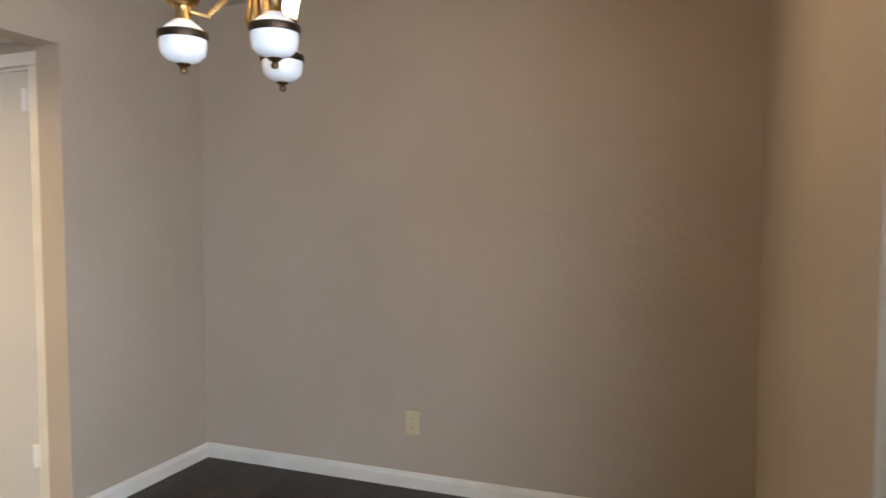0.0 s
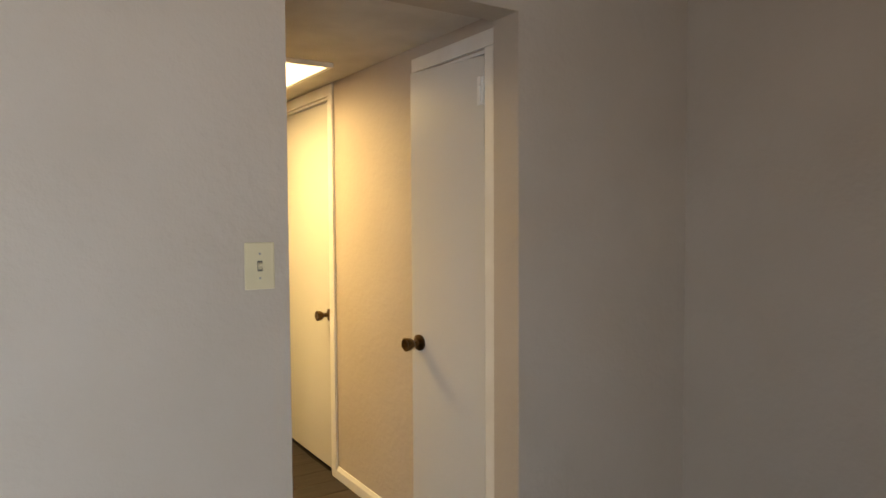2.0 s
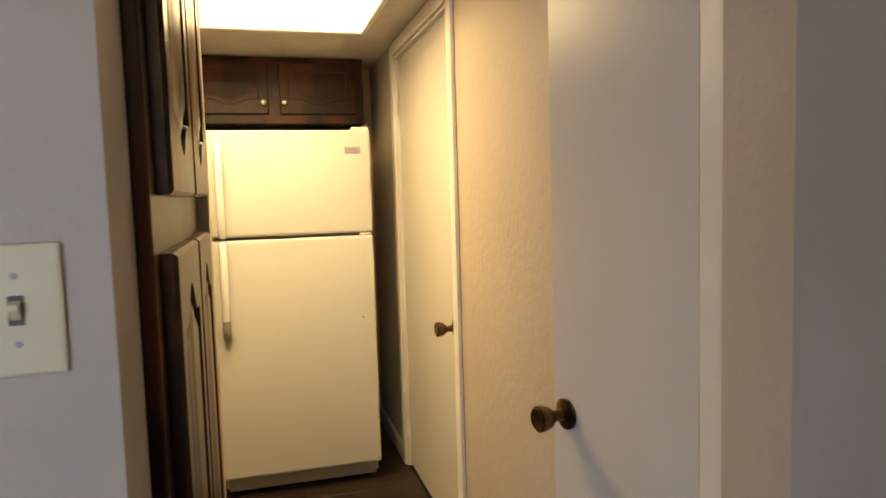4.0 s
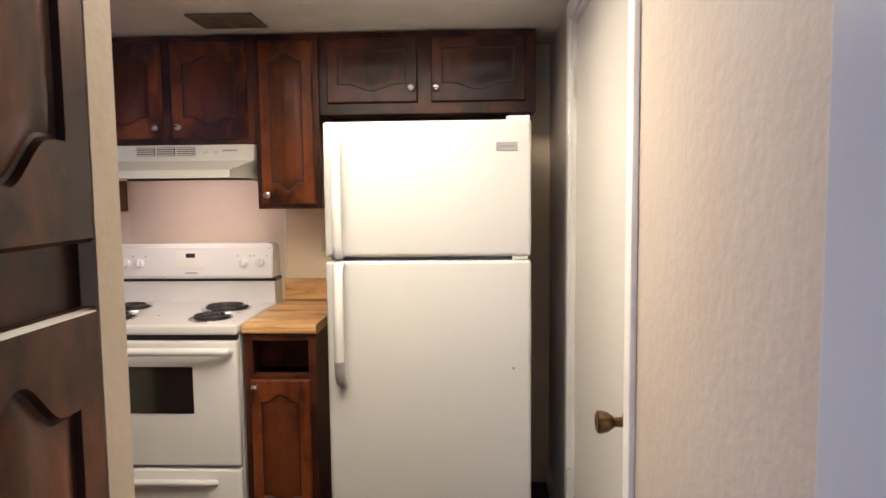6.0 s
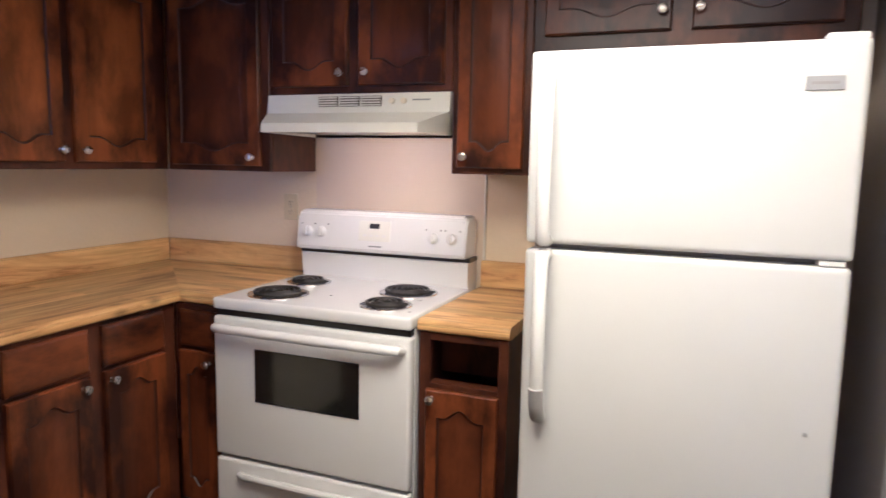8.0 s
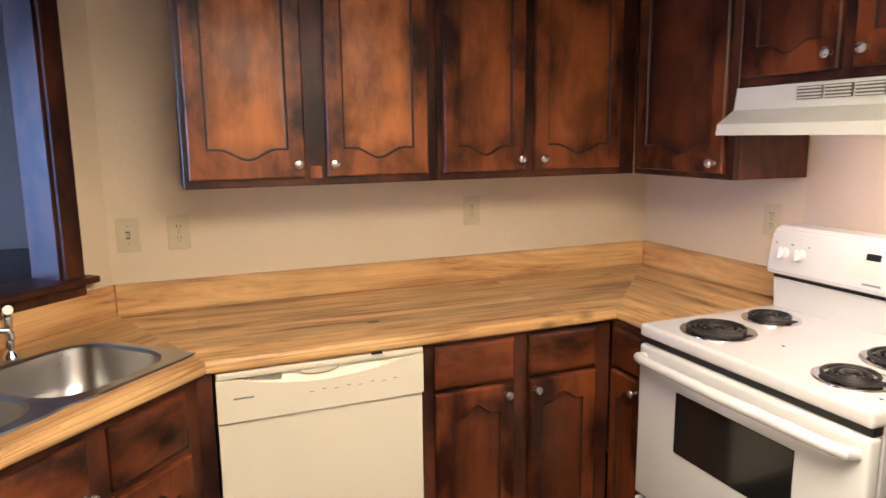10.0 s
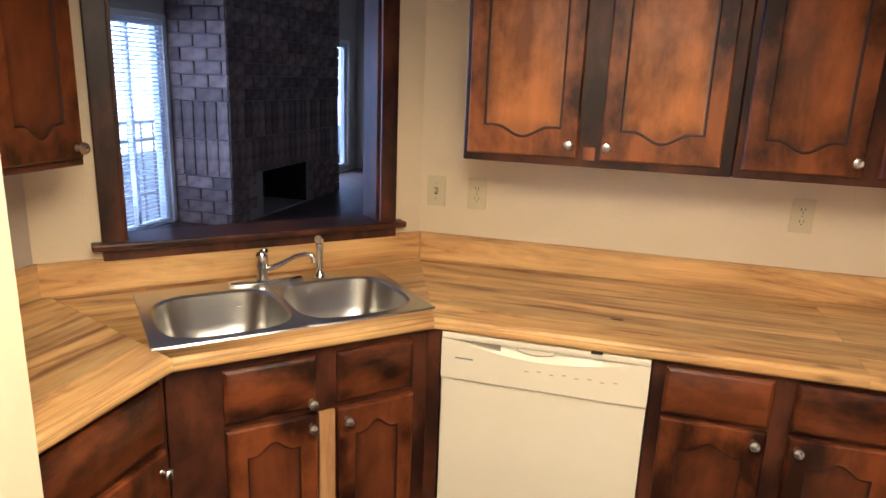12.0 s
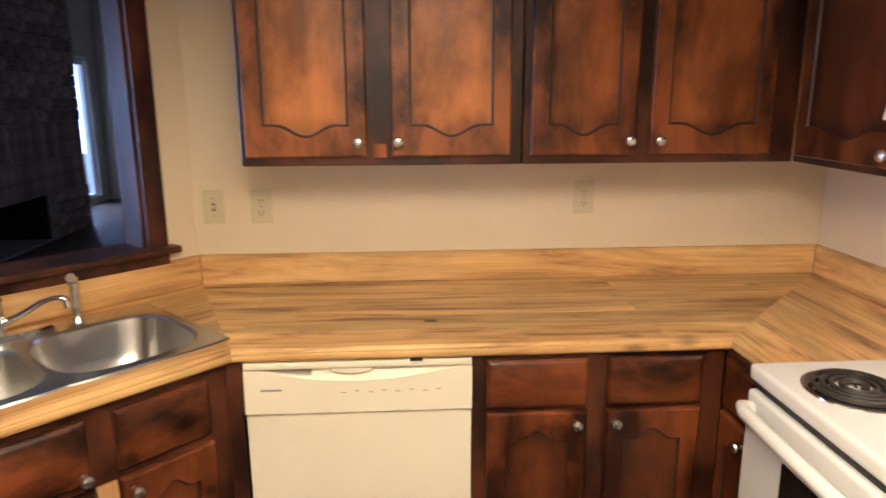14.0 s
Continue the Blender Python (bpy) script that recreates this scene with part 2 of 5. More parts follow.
STILEM = cabinet_wood("half_rubbed_stile_wood", (0.026, 0.0070, 0.0028), (0.24, 0.068, 0.0140), (0, 0, 1))
PANTRYW = cabinet_wood("pantry_door_wood", (0.030, 0.0100, 0.0055), (0.190, 0.062, 0.0225), (0, 0, 1))
# Grooves round the door panels are coloured darker; the burn mark shares it.
GROOVE = material("dark_brown_groove", (0.040, 0.0120, 0.0055), 0.4)
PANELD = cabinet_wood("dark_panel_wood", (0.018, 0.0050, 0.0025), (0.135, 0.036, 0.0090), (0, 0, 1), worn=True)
WOODH = cabinet_wood("stained_cabinet_wood_rail", (0.014, 0.0038, 0.0020), (0.165, 0.044, 0.0098), (1, 0, 0))
FRAMEW = cabinet_wood("dark_frame_wood", (0.021, 0.0070, 0.0045), (0.095, 0.029, 0.012), (0, 0, 1))
RAWWOOD = material("bare_wood", (0.50, 0.28, 0.11), 0.5, base2=(0.36, 0.18, 0.06), scale=6, stretch=(8, 8, 1), bump=0.1)
DARKIN = material("cabinet_inside", (0.018, 0.009, 0.006), 0.7, bump=0.1)
LAM = laminate("butcher_block_laminate")
WHITE = material("white_enamel", (0.73, 0.72, 0.715), 0.22, base2=(0.71, 0.70, 0.685), scale=3, coat=0.3)
FRWHITE = material("white_pebbled_steel", (0.59, 0.585, 0.58), 0.30, base2=(0.57, 0.565, 0.555), scale=2, bump=0.05, bump_scale=350)
BISQUE = material("bisque_enamel", (0.76, 0.69, 0.55), 0.3, base2=(0.72, 0.65, 0.51), scale=3)
HOODM = material("almond_hood_enamel", (0.72, 0.71, 0.65), 0.32, base2=(0.66, 0.64, 0.57), scale=4)
GREYP = material("grey_plastic", (0.32, 0.31, 0.30), 0.4)
SILVER = material("silver_badge", (0.42, 0.42, 0.43), 0.35, 0.6)
BLACK = material("black_enamel", (0.012, 0.012, 0.013), 0.3)
COIL = material("black_coil", (0.020, 0.019, 0.019), 0.45, 0.3, base2=(0.05, 0.045, 0.04), scale=30)
CHROME = material("chrome", (0.75, 0.75, 0.76), 0.09, 1.0, rough2=0.16)
STEEL = material("brushed_steel", (0.55, 0.54, 0.52), 0.25, 1.0, base2=(0.52, 0.51, 0.485), rough2=0.33, scale=10, stretch=(1, 30, 30), bump=0.02, bump_scale=60)
NICKEL = material("satin_nickel", (0.66, 0.63, 0.58), 0.24, 1.0)
BANDM = material("dark_bronze_band", (0.055, 0.032, 0.020), 0.35, 0.8, base2=(0.03, 0.018, 0.012), scale=40)
BRONZE = material("antique_brass", (0.19, 0.115, 0.05), 0.28, 1.0, base2=(0.085, 0.052, 0.026), scale=40)
BRASS = material("aged_brass", (0.42, 0.27, 0.11), 0.25, 1.0, base2=(0.22, 0.13, 0.06), scale=30)
PORCEL = material("white_porcelain", (0.78, 0.79, 0.80), 0.12, base2=(0.74, 0.75, 0.77), scale=6, coat=0.5)
SHADE = material("lit_frosted_glass", (0.85, 0.80, 0.70), 0.4, emit=(1.0, 0.80, 0.50), strength=4.5)
# Colours the latch's painted shadow, and also the vent slots and key print.
DWGREY = material("bisque_shadow_and_print", (0.40, 0.35, 0.27), 0.5)
IVORY = material("ivory_plastic", (0.66, 0.57, 0.36), 0.4)
IVORYD = material("ivory_slot", (0.08, 0.07, 0.06), 0.5)
DIFFUSER = material("lit_prismatic_diffuser", (0.85, 0.80, 0.68), 0.4, emit=(1.0, 0.79, 0.45), strength=5.0, bump=0.3, bump_scale=180)
HOODGLOW = material("hood_lamp_lens", (0.9, 0.8, 0.7), 0.4, emit=(1.0, 0.66, 0.44), strength=6.0)
OVENGL = material("dark_oven_glass", (0.012, 0.012, 0.012), 0.06, coat=0.6, rough2=0.10)
SPLASH = material("pale_splash_panel", (0.70, 0.585, 0.455), 0.38, base2=(0.67, 0.555, 0.425), scale=3)
BRICK = material("brown_fired_brick", (0.115, 0.070, 0.054), 0.85, base2=(0.25, 0.175, 0.14), scale=9, bump=0.5, bump_scale=60, random_tint=0.35)
MORTAR = material("grey_mortar", (0.24, 0.21, 0.185), 0.95, bump=0.5, bump_scale=90)
SOOT = material("sooty_firebox", (0.006, 0.006, 0.006), 0.95)
VINYL = material("white_vinyl_slat", (0.80, 0.82, 0.84), 0.5)
VINYL.node_tree.nodes["Principled BSDF"].inputs["Transmission Weight"].default_value = 0.45
ALU = material("white_aluminium_frame", (0.70, 0.71, 0.73), 0.4)
CARPET = material("living_room_floor", (0.075, 0.052, 0.040), 0.5, base2=(0.05, 0.034, 0.026), scale=4, stretch=(1, 8, 8))
DULL = material("dull_register_metal", (0.17, 0.145, 0.115), 0.5, base2=(0.11, 0.09, 0.07), scale=20)
EARTH = material("outside_ground", (0.22, 0.22, 0.20), 0.9, base2=(0.14, 0.15, 0.12), scale=3)
OUTSIDE = material("bright_distance", (0.6, 0.65, 0.7), 0.9, emit=(0.66, 0.82, 1.0), strength=7.0, scale=0.6)
PANE = glass("window_pane", (0.95, 0.98, 1.0))
SIGN = material("grey_print", (0.25, 0.25, 0.25), 0.5)

# ---- mesh helpers ----


def box(bm, x0, x1, y0, y1, z0, z1, bevel=0.0, segments=2):
    vs = [bm.verts.new((x, y, z)) for x in (x0, x1) for y in (y0, y1) for z in (z0, z1)]
    fs = [bm.faces.new([vs[i] for i in f]) for f in ((0, 1, 3, 2), (4, 6, 7, 5), (0, 4, 5, 1), (2, 3, 7, 6), (0, 2, 6, 4), (1, 5, 7, 3))]
    if bevel:
        es = {e for f in fs for e in f.edges}
        bmesh.ops.bevel(bm, geom=list(es), offset=bevel, segments=segments, affect="EDGES", profile=0.6)
    return bm


def prism(bm, outline, lo, hi, axis=2):
    """A flat outline of pairs, pushed from lo to hi along an axis (0: pairs are y, z; 1: x, z; 2: x, y)."""
    def spot(p, h):
        return {0: (h, p[0], p[1]), 1: (p[0], h, p[1]), 2: (p[0], p[1], h)}[axis]
    a = [bm.verts.new(spot(p, lo)) for p in outline]
    b = [bm.verts.new(spot(p, hi)) for p in outline]
    k = len(a)
    for i in range(k):
        bm.faces.new((a[i], a[(i + 1) % k], b[(i + 1) % k], b[i]))
    bm.faces.new(a[::-1])
    bm.faces.new(b)
    return bm


def bridge(bm, rings, cap_first=False, cap_last=False):
    vr = [[bm.verts.new(p) for p in r] for r in rings]
    for a, b in zip(vr, vr[1:]):
        k = len(a)
        for i in range(k):
            bm.faces.new((a[i], a[(i + 1) % k], b[(i + 1) % k], b[i]))
    if cap_first:
        bm.faces.new(vr[0][::-1])
    if cap_last:
        bm.faces.new(vr[-1])
    return bm


def lathe(bm, profile, at=(0, 0, 0), axis="z", sides=24):
    """Pairs of radius and height, turned about an axis through at."""
    rings = []
    for r, h in profile:
        ring = []
        for i in range(sides):
            a = 2 * math.pi * i / sides
            c, s = max(r, 0.0002) * math.cos(a), max(r, 0.0002) * math.sin(a)
            p = {"z": (c, s, h), "y": (c, h, s), "x": (h, c, s)}[axis]
            ring.append((p[0] + at[0], p[1] + at[1], p[2] + at[2]))
        rings.append(ring)
    return bridge(bm, rings, True, True)


def tube(bm, path, radius, sides=10, flat=1.0):
    """A round bar along points."""
    pts = [Vector(p) for p in path]
    rings, up = [], None
    for i, p in enumerate(pts):
        d = (pts[min(i + 1, len(pts) - 1)] - pts[max(i - 1, 0)]).normalized()
        if up is None:
            up = d.orthogonal().normalized()
        up = (up - d * up.dot(d)).normalized()
        side = d.cross(up)
        r = radius[i] if isinstance(radius, (list, tuple)) else radius
        rings.append([tuple(p + (up * math.cos(a) + side * math.sin(a) * flat) * r) for a in (2 * math.pi * k / sides for k in range(sides))])
    return bridge(bm, rings, True, True)


def part(name, bm, mat, parent=None, label="", smooth=False):
    bmesh.ops.recalc_face_normals(bm, faces=bm.faces)
    me = bpy.data.meshes.new(name)
    bm.to_mesh(me)
    bm.free()
    for m_ in (mat if isinstance(mat, tuple) else (mat,)):
        me.materials.append(m_)
    if smooth:
        for p in me.polygons:
            p.use_smooth = True
        me.set_sharp_from_angle(angle=radians(35))
    ob = new(name, me)
    if parent:
        ob.parent = parent
    if label:
        ob["label"] = label
    return ob


def thing(name, m, label, category, group="", kind=""):
    ob = new(name)
    ob.empty_display_size = 0.05
    ob.matrix_basis = m
    return tagged(ob, label, category, group, kind)


def B(*a, **k):
    return box(bmesh.new(), *a, **k)


def structure(name, bm, mat, label, category):
    return tagged(part(name, bm, mat), label, category, kind="structure")


# ---- the building ----
XW, YN, XE = -2.1, 4.5, 0.766       # kitchen walls
YS, YD = 1.37, 1.235                # kitchen side and dining side of the wall between
ZK, ZD, ZL = 2.10, 2.44, 3.90       # ceilings
DX, DY = 1.60, -1.53                # dining room's far walls
LX, LN = -10.45, 2.75                # living room's end walls

structure("floor", B(LX - 0.3, DX + 0.2, DY - 0.2, YN + 0.2, -0.12, -0.012), SEAM, "dark floor under the planks", "floor")
bm = bmesh.new()
box(bm, XW - 0.12, XE + 0.14, YN, YN + 0.12, 0, ZD)
structure("wall_north", bm, KPAINT, "beige painted kitchen wall behind the stove", "wall")
bm = bmesh.new()
box(bm, XW - 0.12, XW, 2.29, YN, 0, ZD)
structure("wall_west", bm, KPAINT, "beige painted kitchen wall above the counter", "wall")

# diagonal wall with the pass-through; local x from the south-east end, local y away from the kitchen
DIAG = pose(-1.2, 1.39, 0, 0, 0, 135)
DLEN = 0.9 * math.sqrt(2)
P0, P1, PZ0, PZ1 = 0.222, 1.098, 1.052, 2.02
bm = bmesh.new()
box(bm, -0.028, P0, 0, 0.12, 0, ZD)
box(bm, P1, DLEN, 0, 0.12, 0, ZD)
box(bm, P0, P1, 0, 0.12, 0, PZ0)
box(bm, P0, P1, 0, 0.12, PZ1, ZD)
w = structure("wall_diagonal", bm, KPAINT, "beige angled wall with a pass-through opening over the sink", "wall")
w.matrix_basis = DIAG

OX0, OX1, OZ = -0.052, 0.738, 2.060   # opening from the dining room
bm = bmesh.new()
box(bm, -1.2, OX0, YD, YS, 0, ZD)
box(bm, OX1, DX + 0.12, YD, YS, 0, ZD)
box(bm, OX0, OX1, YD, YS, OZ, ZD)
structure("wall_between_rooms", bm, PAINT, "beige textured wall with a wide cased-free opening", "wall")

D1A, D1B, D2A, D2B, DH, DH1 = 1.444, 1.890, 2.838, 3.770, 2.03, 1.985   # the two doorways in the east wall
bm = bmesh.new()
for a, b in ((YS, D1A), (D1B, D2A), (D2B, YN)):
    box(bm, XE, XE + 0.12, a, b, 0, ZD)
for a, b, top in ((D1A, D1B, DH1), (D2A, D2B, DH)):
    box(bm, XE, XE + 0.12, a, b, top, ZD)
structure("wall_east", bm, PAINT, "beige hall wall with two white doors", "wall")
bm = bmesh.new()
box(bm, XE + 0.12, DX + 0.12, 2.2, 2.3, 0, ZD)
box(bm, DX, DX + 0.12, 1.37, 2.3, 0, ZD)
box(bm, XE + 0.12, 1.55, 2.5, 2.6, 0, ZD)
box(bm, XE + 0.12, 1.55, 4.5, 4.6, 0, ZD)
box(bm, 1.55, 1.65, 2.5, 4.6, 0, ZD)
structure("wall_closets", bm, PAINT, "plain walls of the closets behind the doors", "wall")
bm = bmesh.new()
box(bm, DX, DX + 0.12, DY - 0.12, YD, 0, ZD)
structure("wall_dining", bm, PAINT, "taupe painted dining room wall", "wall")

# south wall: patio door in the dining room, two windows in the living room
SD0, SD1, SDZ = -2.60, -0.27, 2.04
LW0, LW1, LWZ = -5.56, -4.25, 2.03
EW0, EW1, EWZ0, EWZ1 = -10.08, -8.80, 0.10, 2.05
bm = bmesh.new()
for a, b in ((LX, EW0), (EW1, LW0), (LW1, SD0), (SD1, DX)):
    box(bm, a, b, DY - 0.12, DY, 0, ZL)
box(bm, EW0, EW1, DY - 0.12, DY, 0, EWZ0)
box(bm, EW0, EW1, DY - 0.12, DY, EWZ1, ZL)
box(bm, LW0, LW1, DY - 0.12, DY, LWZ, ZL)
box(bm, SD0, SD1, DY - 0.12, DY, SDZ, ZL)
structure("wall_south", bm, PAINT, "taupe outer wall with glazed openings", "wall")
bm = bmesh.new()
box(bm, LX - 0.12, LX, DY - 0.12, LN + 0.12, 0, ZL)
structure("wall_living_end", bm, PAINT, "taupe end wall of the living room", "wall")
bm = bmesh.new()
box(bm, LX, XW - 0.12, LN, LN + 0.12, 0, ZL)
structure("wall_living_side", bm, PAINT, "taupe long wall of the living room", "wall")

bm = bmesh.new()
prism(bm, [(XW, 2.30), (-1.2, 1.40), (-1.2, YS), (XE, YS), (XE, YN), (XW, YN)], ZK, ZK + 0.08)
structure("ceiling_kitchen", bm, CEIL, "low textured off-white kitchen ceiling", "ceiling")
structure("ceiling", B(-2.6, DX + 0.12, DY - 0.12, YN + 0.12, ZD, ZD + 0.10), CEIL, "textured off-white ceiling", "ceiling")
bm = prism(bmesh.new(), [(-2.6, ZD), (-3.6, ZD), (LX - 0.12, 3.84), (LX - 0.12, 3.94), (-3.6, ZD + 0.10), (-2.6, ZD + 0.10)], DY - 0.12, LN + 0.12, axis=1)
structure("ceiling_living", bm, CEIL, "white living room ceiling that slopes up", "ceiling")
structure("ground", B(-400, 400, -400, 400, -0.4, -0.2), EARTH, "pale ground outside", "ground")
structure("backdrop", B(-40, 6, -7.2, -7.1, -0.2, 7.5), OUTSIDE, "bright hazy daylight beyond the windows", "backdrop")


def baseboard(x0, y0, x1, y1, h=0.078, t=0.014):
    """Runs from one point to another, its face to the right of that way."""
    d = math.hypot(x1 - x0, y1 - y0)
    bm = bmesh.new()
    prism(bm, [(0, 0), (-t, 0), (-t, h * 0.72), (-t * 0.55, h * 0.9), (-t * 0.35, h), (0, h)], 0, d, axis=0)
    ob = structure("baseboard", bm, TRIM, "white painted baseboard", "baseboard")
    ob.matrix_basis = pose(x0, y0, 0, 0, 0, math.degrees(math.atan2(y1 - y0, x1 - x0)))
    return ob


baseboard(OX1, YD, DX, YD)
baseboard(DX, YD, DX, DY)
baseboard(-1.2, YD, OX0, YD)
baseboard(DX, DY, SD1, DY)
baseboard(XE, 2.775, XE, 1.953, 0.065)
baseboard(XE, YN, XE, 3.833, 0.085)


# ---- doors and their trim ----


def knob_set(parent, y, z, x):
    """A round door knob on a rose, standing off a face that looks to -x."""
    bm = bmesh.new()
    lathe(bm, [(0.0, 0.0), (0.033, 0.0), (0.033, -0.006), (0.024, -0.011), (0.013, -0.014), (0.011, -0.034), (0.016, -0.038), (0.024, -0.050),
               (0.028, -0.066), (0.0275, -0.074), (0.023, -0.077), (0.016, -0.074), (0.0, -0.073)], (x, y, z), "x")
    return part("door_knob", bm, BRONZE, parent, "antique brass round knob", smooth=True)


def hinge(parent, y, z, x):
    bm = bmesh.new()
    for k in range(3):
        lathe(bm, [(0.0, -0.016), (0.007, -0.016), (0.007, 0.016), (0.0, 0.016)], (x - 0.006, y, z + (k - 1) * 0.0335), "z", 12)
    box(bm, x - 0.003, x + 0.004, y - 0.016, y + 0.016, z - 0.05, z + 0.05)
    return part("hinge", bm, TRIM, parent, "painted-over butt hinge", smooth=True)


def casing(y0, y1, top, name):
    t = thing(name, pose(0, 0, 0), "white painted wooden door casing", "door frame", kind="structure")
    w = 0.062
    for a, b in ((y0 - w, y0 - 0.004), (y1 + 0.004, y1 + w)):
        part("side_casing", B(XE - 0.016, XE - 0.001, a, b, 0, top + 0.004, bevel=0.004), TRIM, t)
    part("head_casing", B(XE - 0.016, XE - 0.001, y0 - w, y1 + w, top + 0.0045, min(top + w, ZK - 0.004), bevel=0.004), TRIM, t)
    for a, b in ((y0 - 0.003, y0 + 0.010), (y1 - 0.010, y1 + 0.003)):
        part("jamb", B(XE - 0.004, XE + 0.118, a, b, 0, top), TRIM, t)
    part("head_jamb", B(XE - 0.004, XE + 0.118, y0 + 0.0105, y1 - 0.0105, top - 0.012, top), TRIM, t)
    return t


casing(D1A, D1B, DH1, "trim_closet_door")
casing(D2A, D2B, DH, "trim_pantry_door")
d = thing("door_1", pose(XE - 0.004, D1A + 0.012, 0, 0, 0, 9.9), "narrow white flush closet door standing slightly ajar", "door", kind="structure")
part("door_leaf", B(0.0, 0.035, 0.0, 0.410, 0.012, 1.967, bevel=0.002), DOORP, d)
knob_set(d, 0.362, 0.886, 0.0)
hinge(d, 0.014, 1.842, -0.003)
hinge(d, 0.014, 0.258, -0.003)
d = thing("door_2", pose(XE + 0.012, D2A, 0), "white flush hall door, closed", "door", kind="structure")
part("door_leaf", B(0.0, 0.035, 0.013, 0.919, 0.012, 2.014, bevel=0.002), DOORP, d)
knob_set(d, 0.060, 0.863, 0.0)
hinge(d, 0.926, 1.80, -0.014)
hinge(d, 0.926, 0.33, -0.014)
bm = B(-0.004, 0.0, 0.02, 0.045, 0.86, 0.95)
part("latch_plate", bm, BRASS, d)

# ---- cabinets ----
ARCH_N = 22


def outline(x0, x1, z0, z1, up, down, y):
    """A panel's outline, seen from the front, whose top and bottom swell in the middle."""
    def swell(u):
        v = (u - 0.14) / 0.72
        return 0.5 - 0.5 * math.cos(2 * math.pi * v) if 0 < v < 1 else 0.0
    pts = []
    for i in range(ARCH_N + 1):
        u = i / ARCH_N
        pts.append((x0 + (x1 - x0) * u, y, z0 - down * swell(u)))
    for i in range(ARCH_N + 1):
        u = 1 - i / ARCH_N
        pts.append((x0 + (x1 - x0) * u, y, z1 + up * swell(u)))
    return pts


def panel_door_mesh(w, h, up=0.032, down=0.032, stile=0.052, rail=0.055, t=0.02, groove=0.0065):
    bm = bmesh.new()
    rings = [outline(0, w, 0, h, 0, 0, 0.0), outline(0, w, 0, h, 0, 0, -t + 0.006), outline(0.005, w - 0.005, 0.005, h - 0.005, 0, 0, -t)]
    z0, z1 = rail + down, h - rail - up
    for g, y in ((0.0, -t), (0.003, -t + groove * 0.85), (0.007, -t + groove), (0.030, -t + 0.0015)):
        rings.append(outline(stile + g, w - stile - g, z0 + g, z1 - g, up * (1 - g * 4), down * (1 - g * 4), y))
    bridge(bm, rings, True, True)
    bm.faces.ensure_lookup_table()
    k = 2 * (ARCH_N + 1)
    for i, fc in enumerate(bm.faces):
        fc.material_index = 1 if 3 * k <= i < 5 * k else 2 if 5 * k <= i < 6 * k or i == 6 * k + 1 else 0
    return bm


def slab_mesh(w, h, t=0.02):
    bm = bmesh.new()
    rings = [outline(0, w, 0, h, 0, 0, 0.0), outline(0, w, 0, h, 0, 0, -t + 0.009), outline(0.006, w - 0.006, 0.006, h - 0.006, 0, 0, -t + 0.003),
             outline(0.012, w - 0.012, 0.012, h - 0.012, 0, 0, -t)]
    return bridge(bm, rings, True, True)


def knob(parent, x, z, y=-0.02):
    bm = bmesh.new()
    lathe(bm, [(0.0, 0.0), (0.009, 0.0), (0.007, -0.004), (0.006, -0.012), (0.009, -0.015), (0.0145, -0.019), (0.0155, -0.023), (0.013, -0.028), (0.007, -0.0305), (0.0, -0.031)],
          (x, y, z), "y", 18)
    return part("knob", bm, NICKEL, parent, "round satin nickel knob", smooth=True)


def door(unit, x0, x1, z0, z1, knob_x=None, knob_z=None, panel=None, stile_wood=None, **k):
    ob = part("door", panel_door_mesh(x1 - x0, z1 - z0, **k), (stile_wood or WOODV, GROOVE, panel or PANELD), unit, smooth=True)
    ob.location = (x0, -0.001, z0)
    if knob_x is not None:
        knob(ob, knob_x - x0, knob_z - z0)
    return ob


def drawer(unit, x0, x1, z0, z1, knob_at=None):
    ob = part("drawer_front", slab_mesh(x1 - x0, z1 - z0), WOODH, unit, smooth=True)
    ob.location = (x0, -0.001, z0)
    if knob_at:
        knob(ob, knob_at[0] - x0, knob_at[1] - z0)
    return ob


def cabinet(m, w, depth, z0, z1, label, name="wall_cabinet", toe=0.0, openings=(), side_top=None):
    """A carcass with its front frame in the plane y = 0, looking to -y; openings (x0, x1, z0, z1) stay open in the frame."""
    u = thing(name, m, label, "cabinet", group="kitchen cabinets")
    t = 0.016
    top = side_top or z1
    part("side_panel", B(0.001, t, 0.0205, depth, z0, top), FRAMEW, u)
    part("side_panel", B(w - t, w - 0.001, 0.0205, depth, z0, top), FRAMEW, u)
    part("back_panel", B(t, w - t, depth - 0.008, depth, z0, top), DARKIN, u)
    part("bottom_panel", B(t, w - t, 0.0205, depth - 0.008, z0 + 0.02, z0 + 0.036), FRAMEW, u)
    if not toe:
        part("top_panel", B(t, w - t, 0.0205, depth - 0.008, z1 - t, z1), FRAMEW, u)
    bm = bmesh.new()
    if openings:
        a, b, c, d = openings
        box(bm, 0, a, 0, 0.02, z0, z1, bevel=0.002, segments=1)
        box(bm, b, w, 0, 0.02, z0, z1, bevel=0.002, segments=1)
        box(bm, a, b, 0.0005, 0.0195, z0, c)
        box(bm, a, b, 0.0005, 0.0195, d, z1)
    else:
        box(bm, 0, w, 0, 0.02, z0, z1, bevel=0.003, segments=1)
    part("face_frame", bm, FRAMEW, u)
    if toe:
        part("toe_kick", B(0.0, w, 0.07, 0.085, 0.0, z0), DARKIN, u)
    return u


DARKL = "dark-stained wooden {} cabinet with arched panel {} and nickel knobs"
UZ, UT = 1.346, ZK - 0.006
FY = 4.17
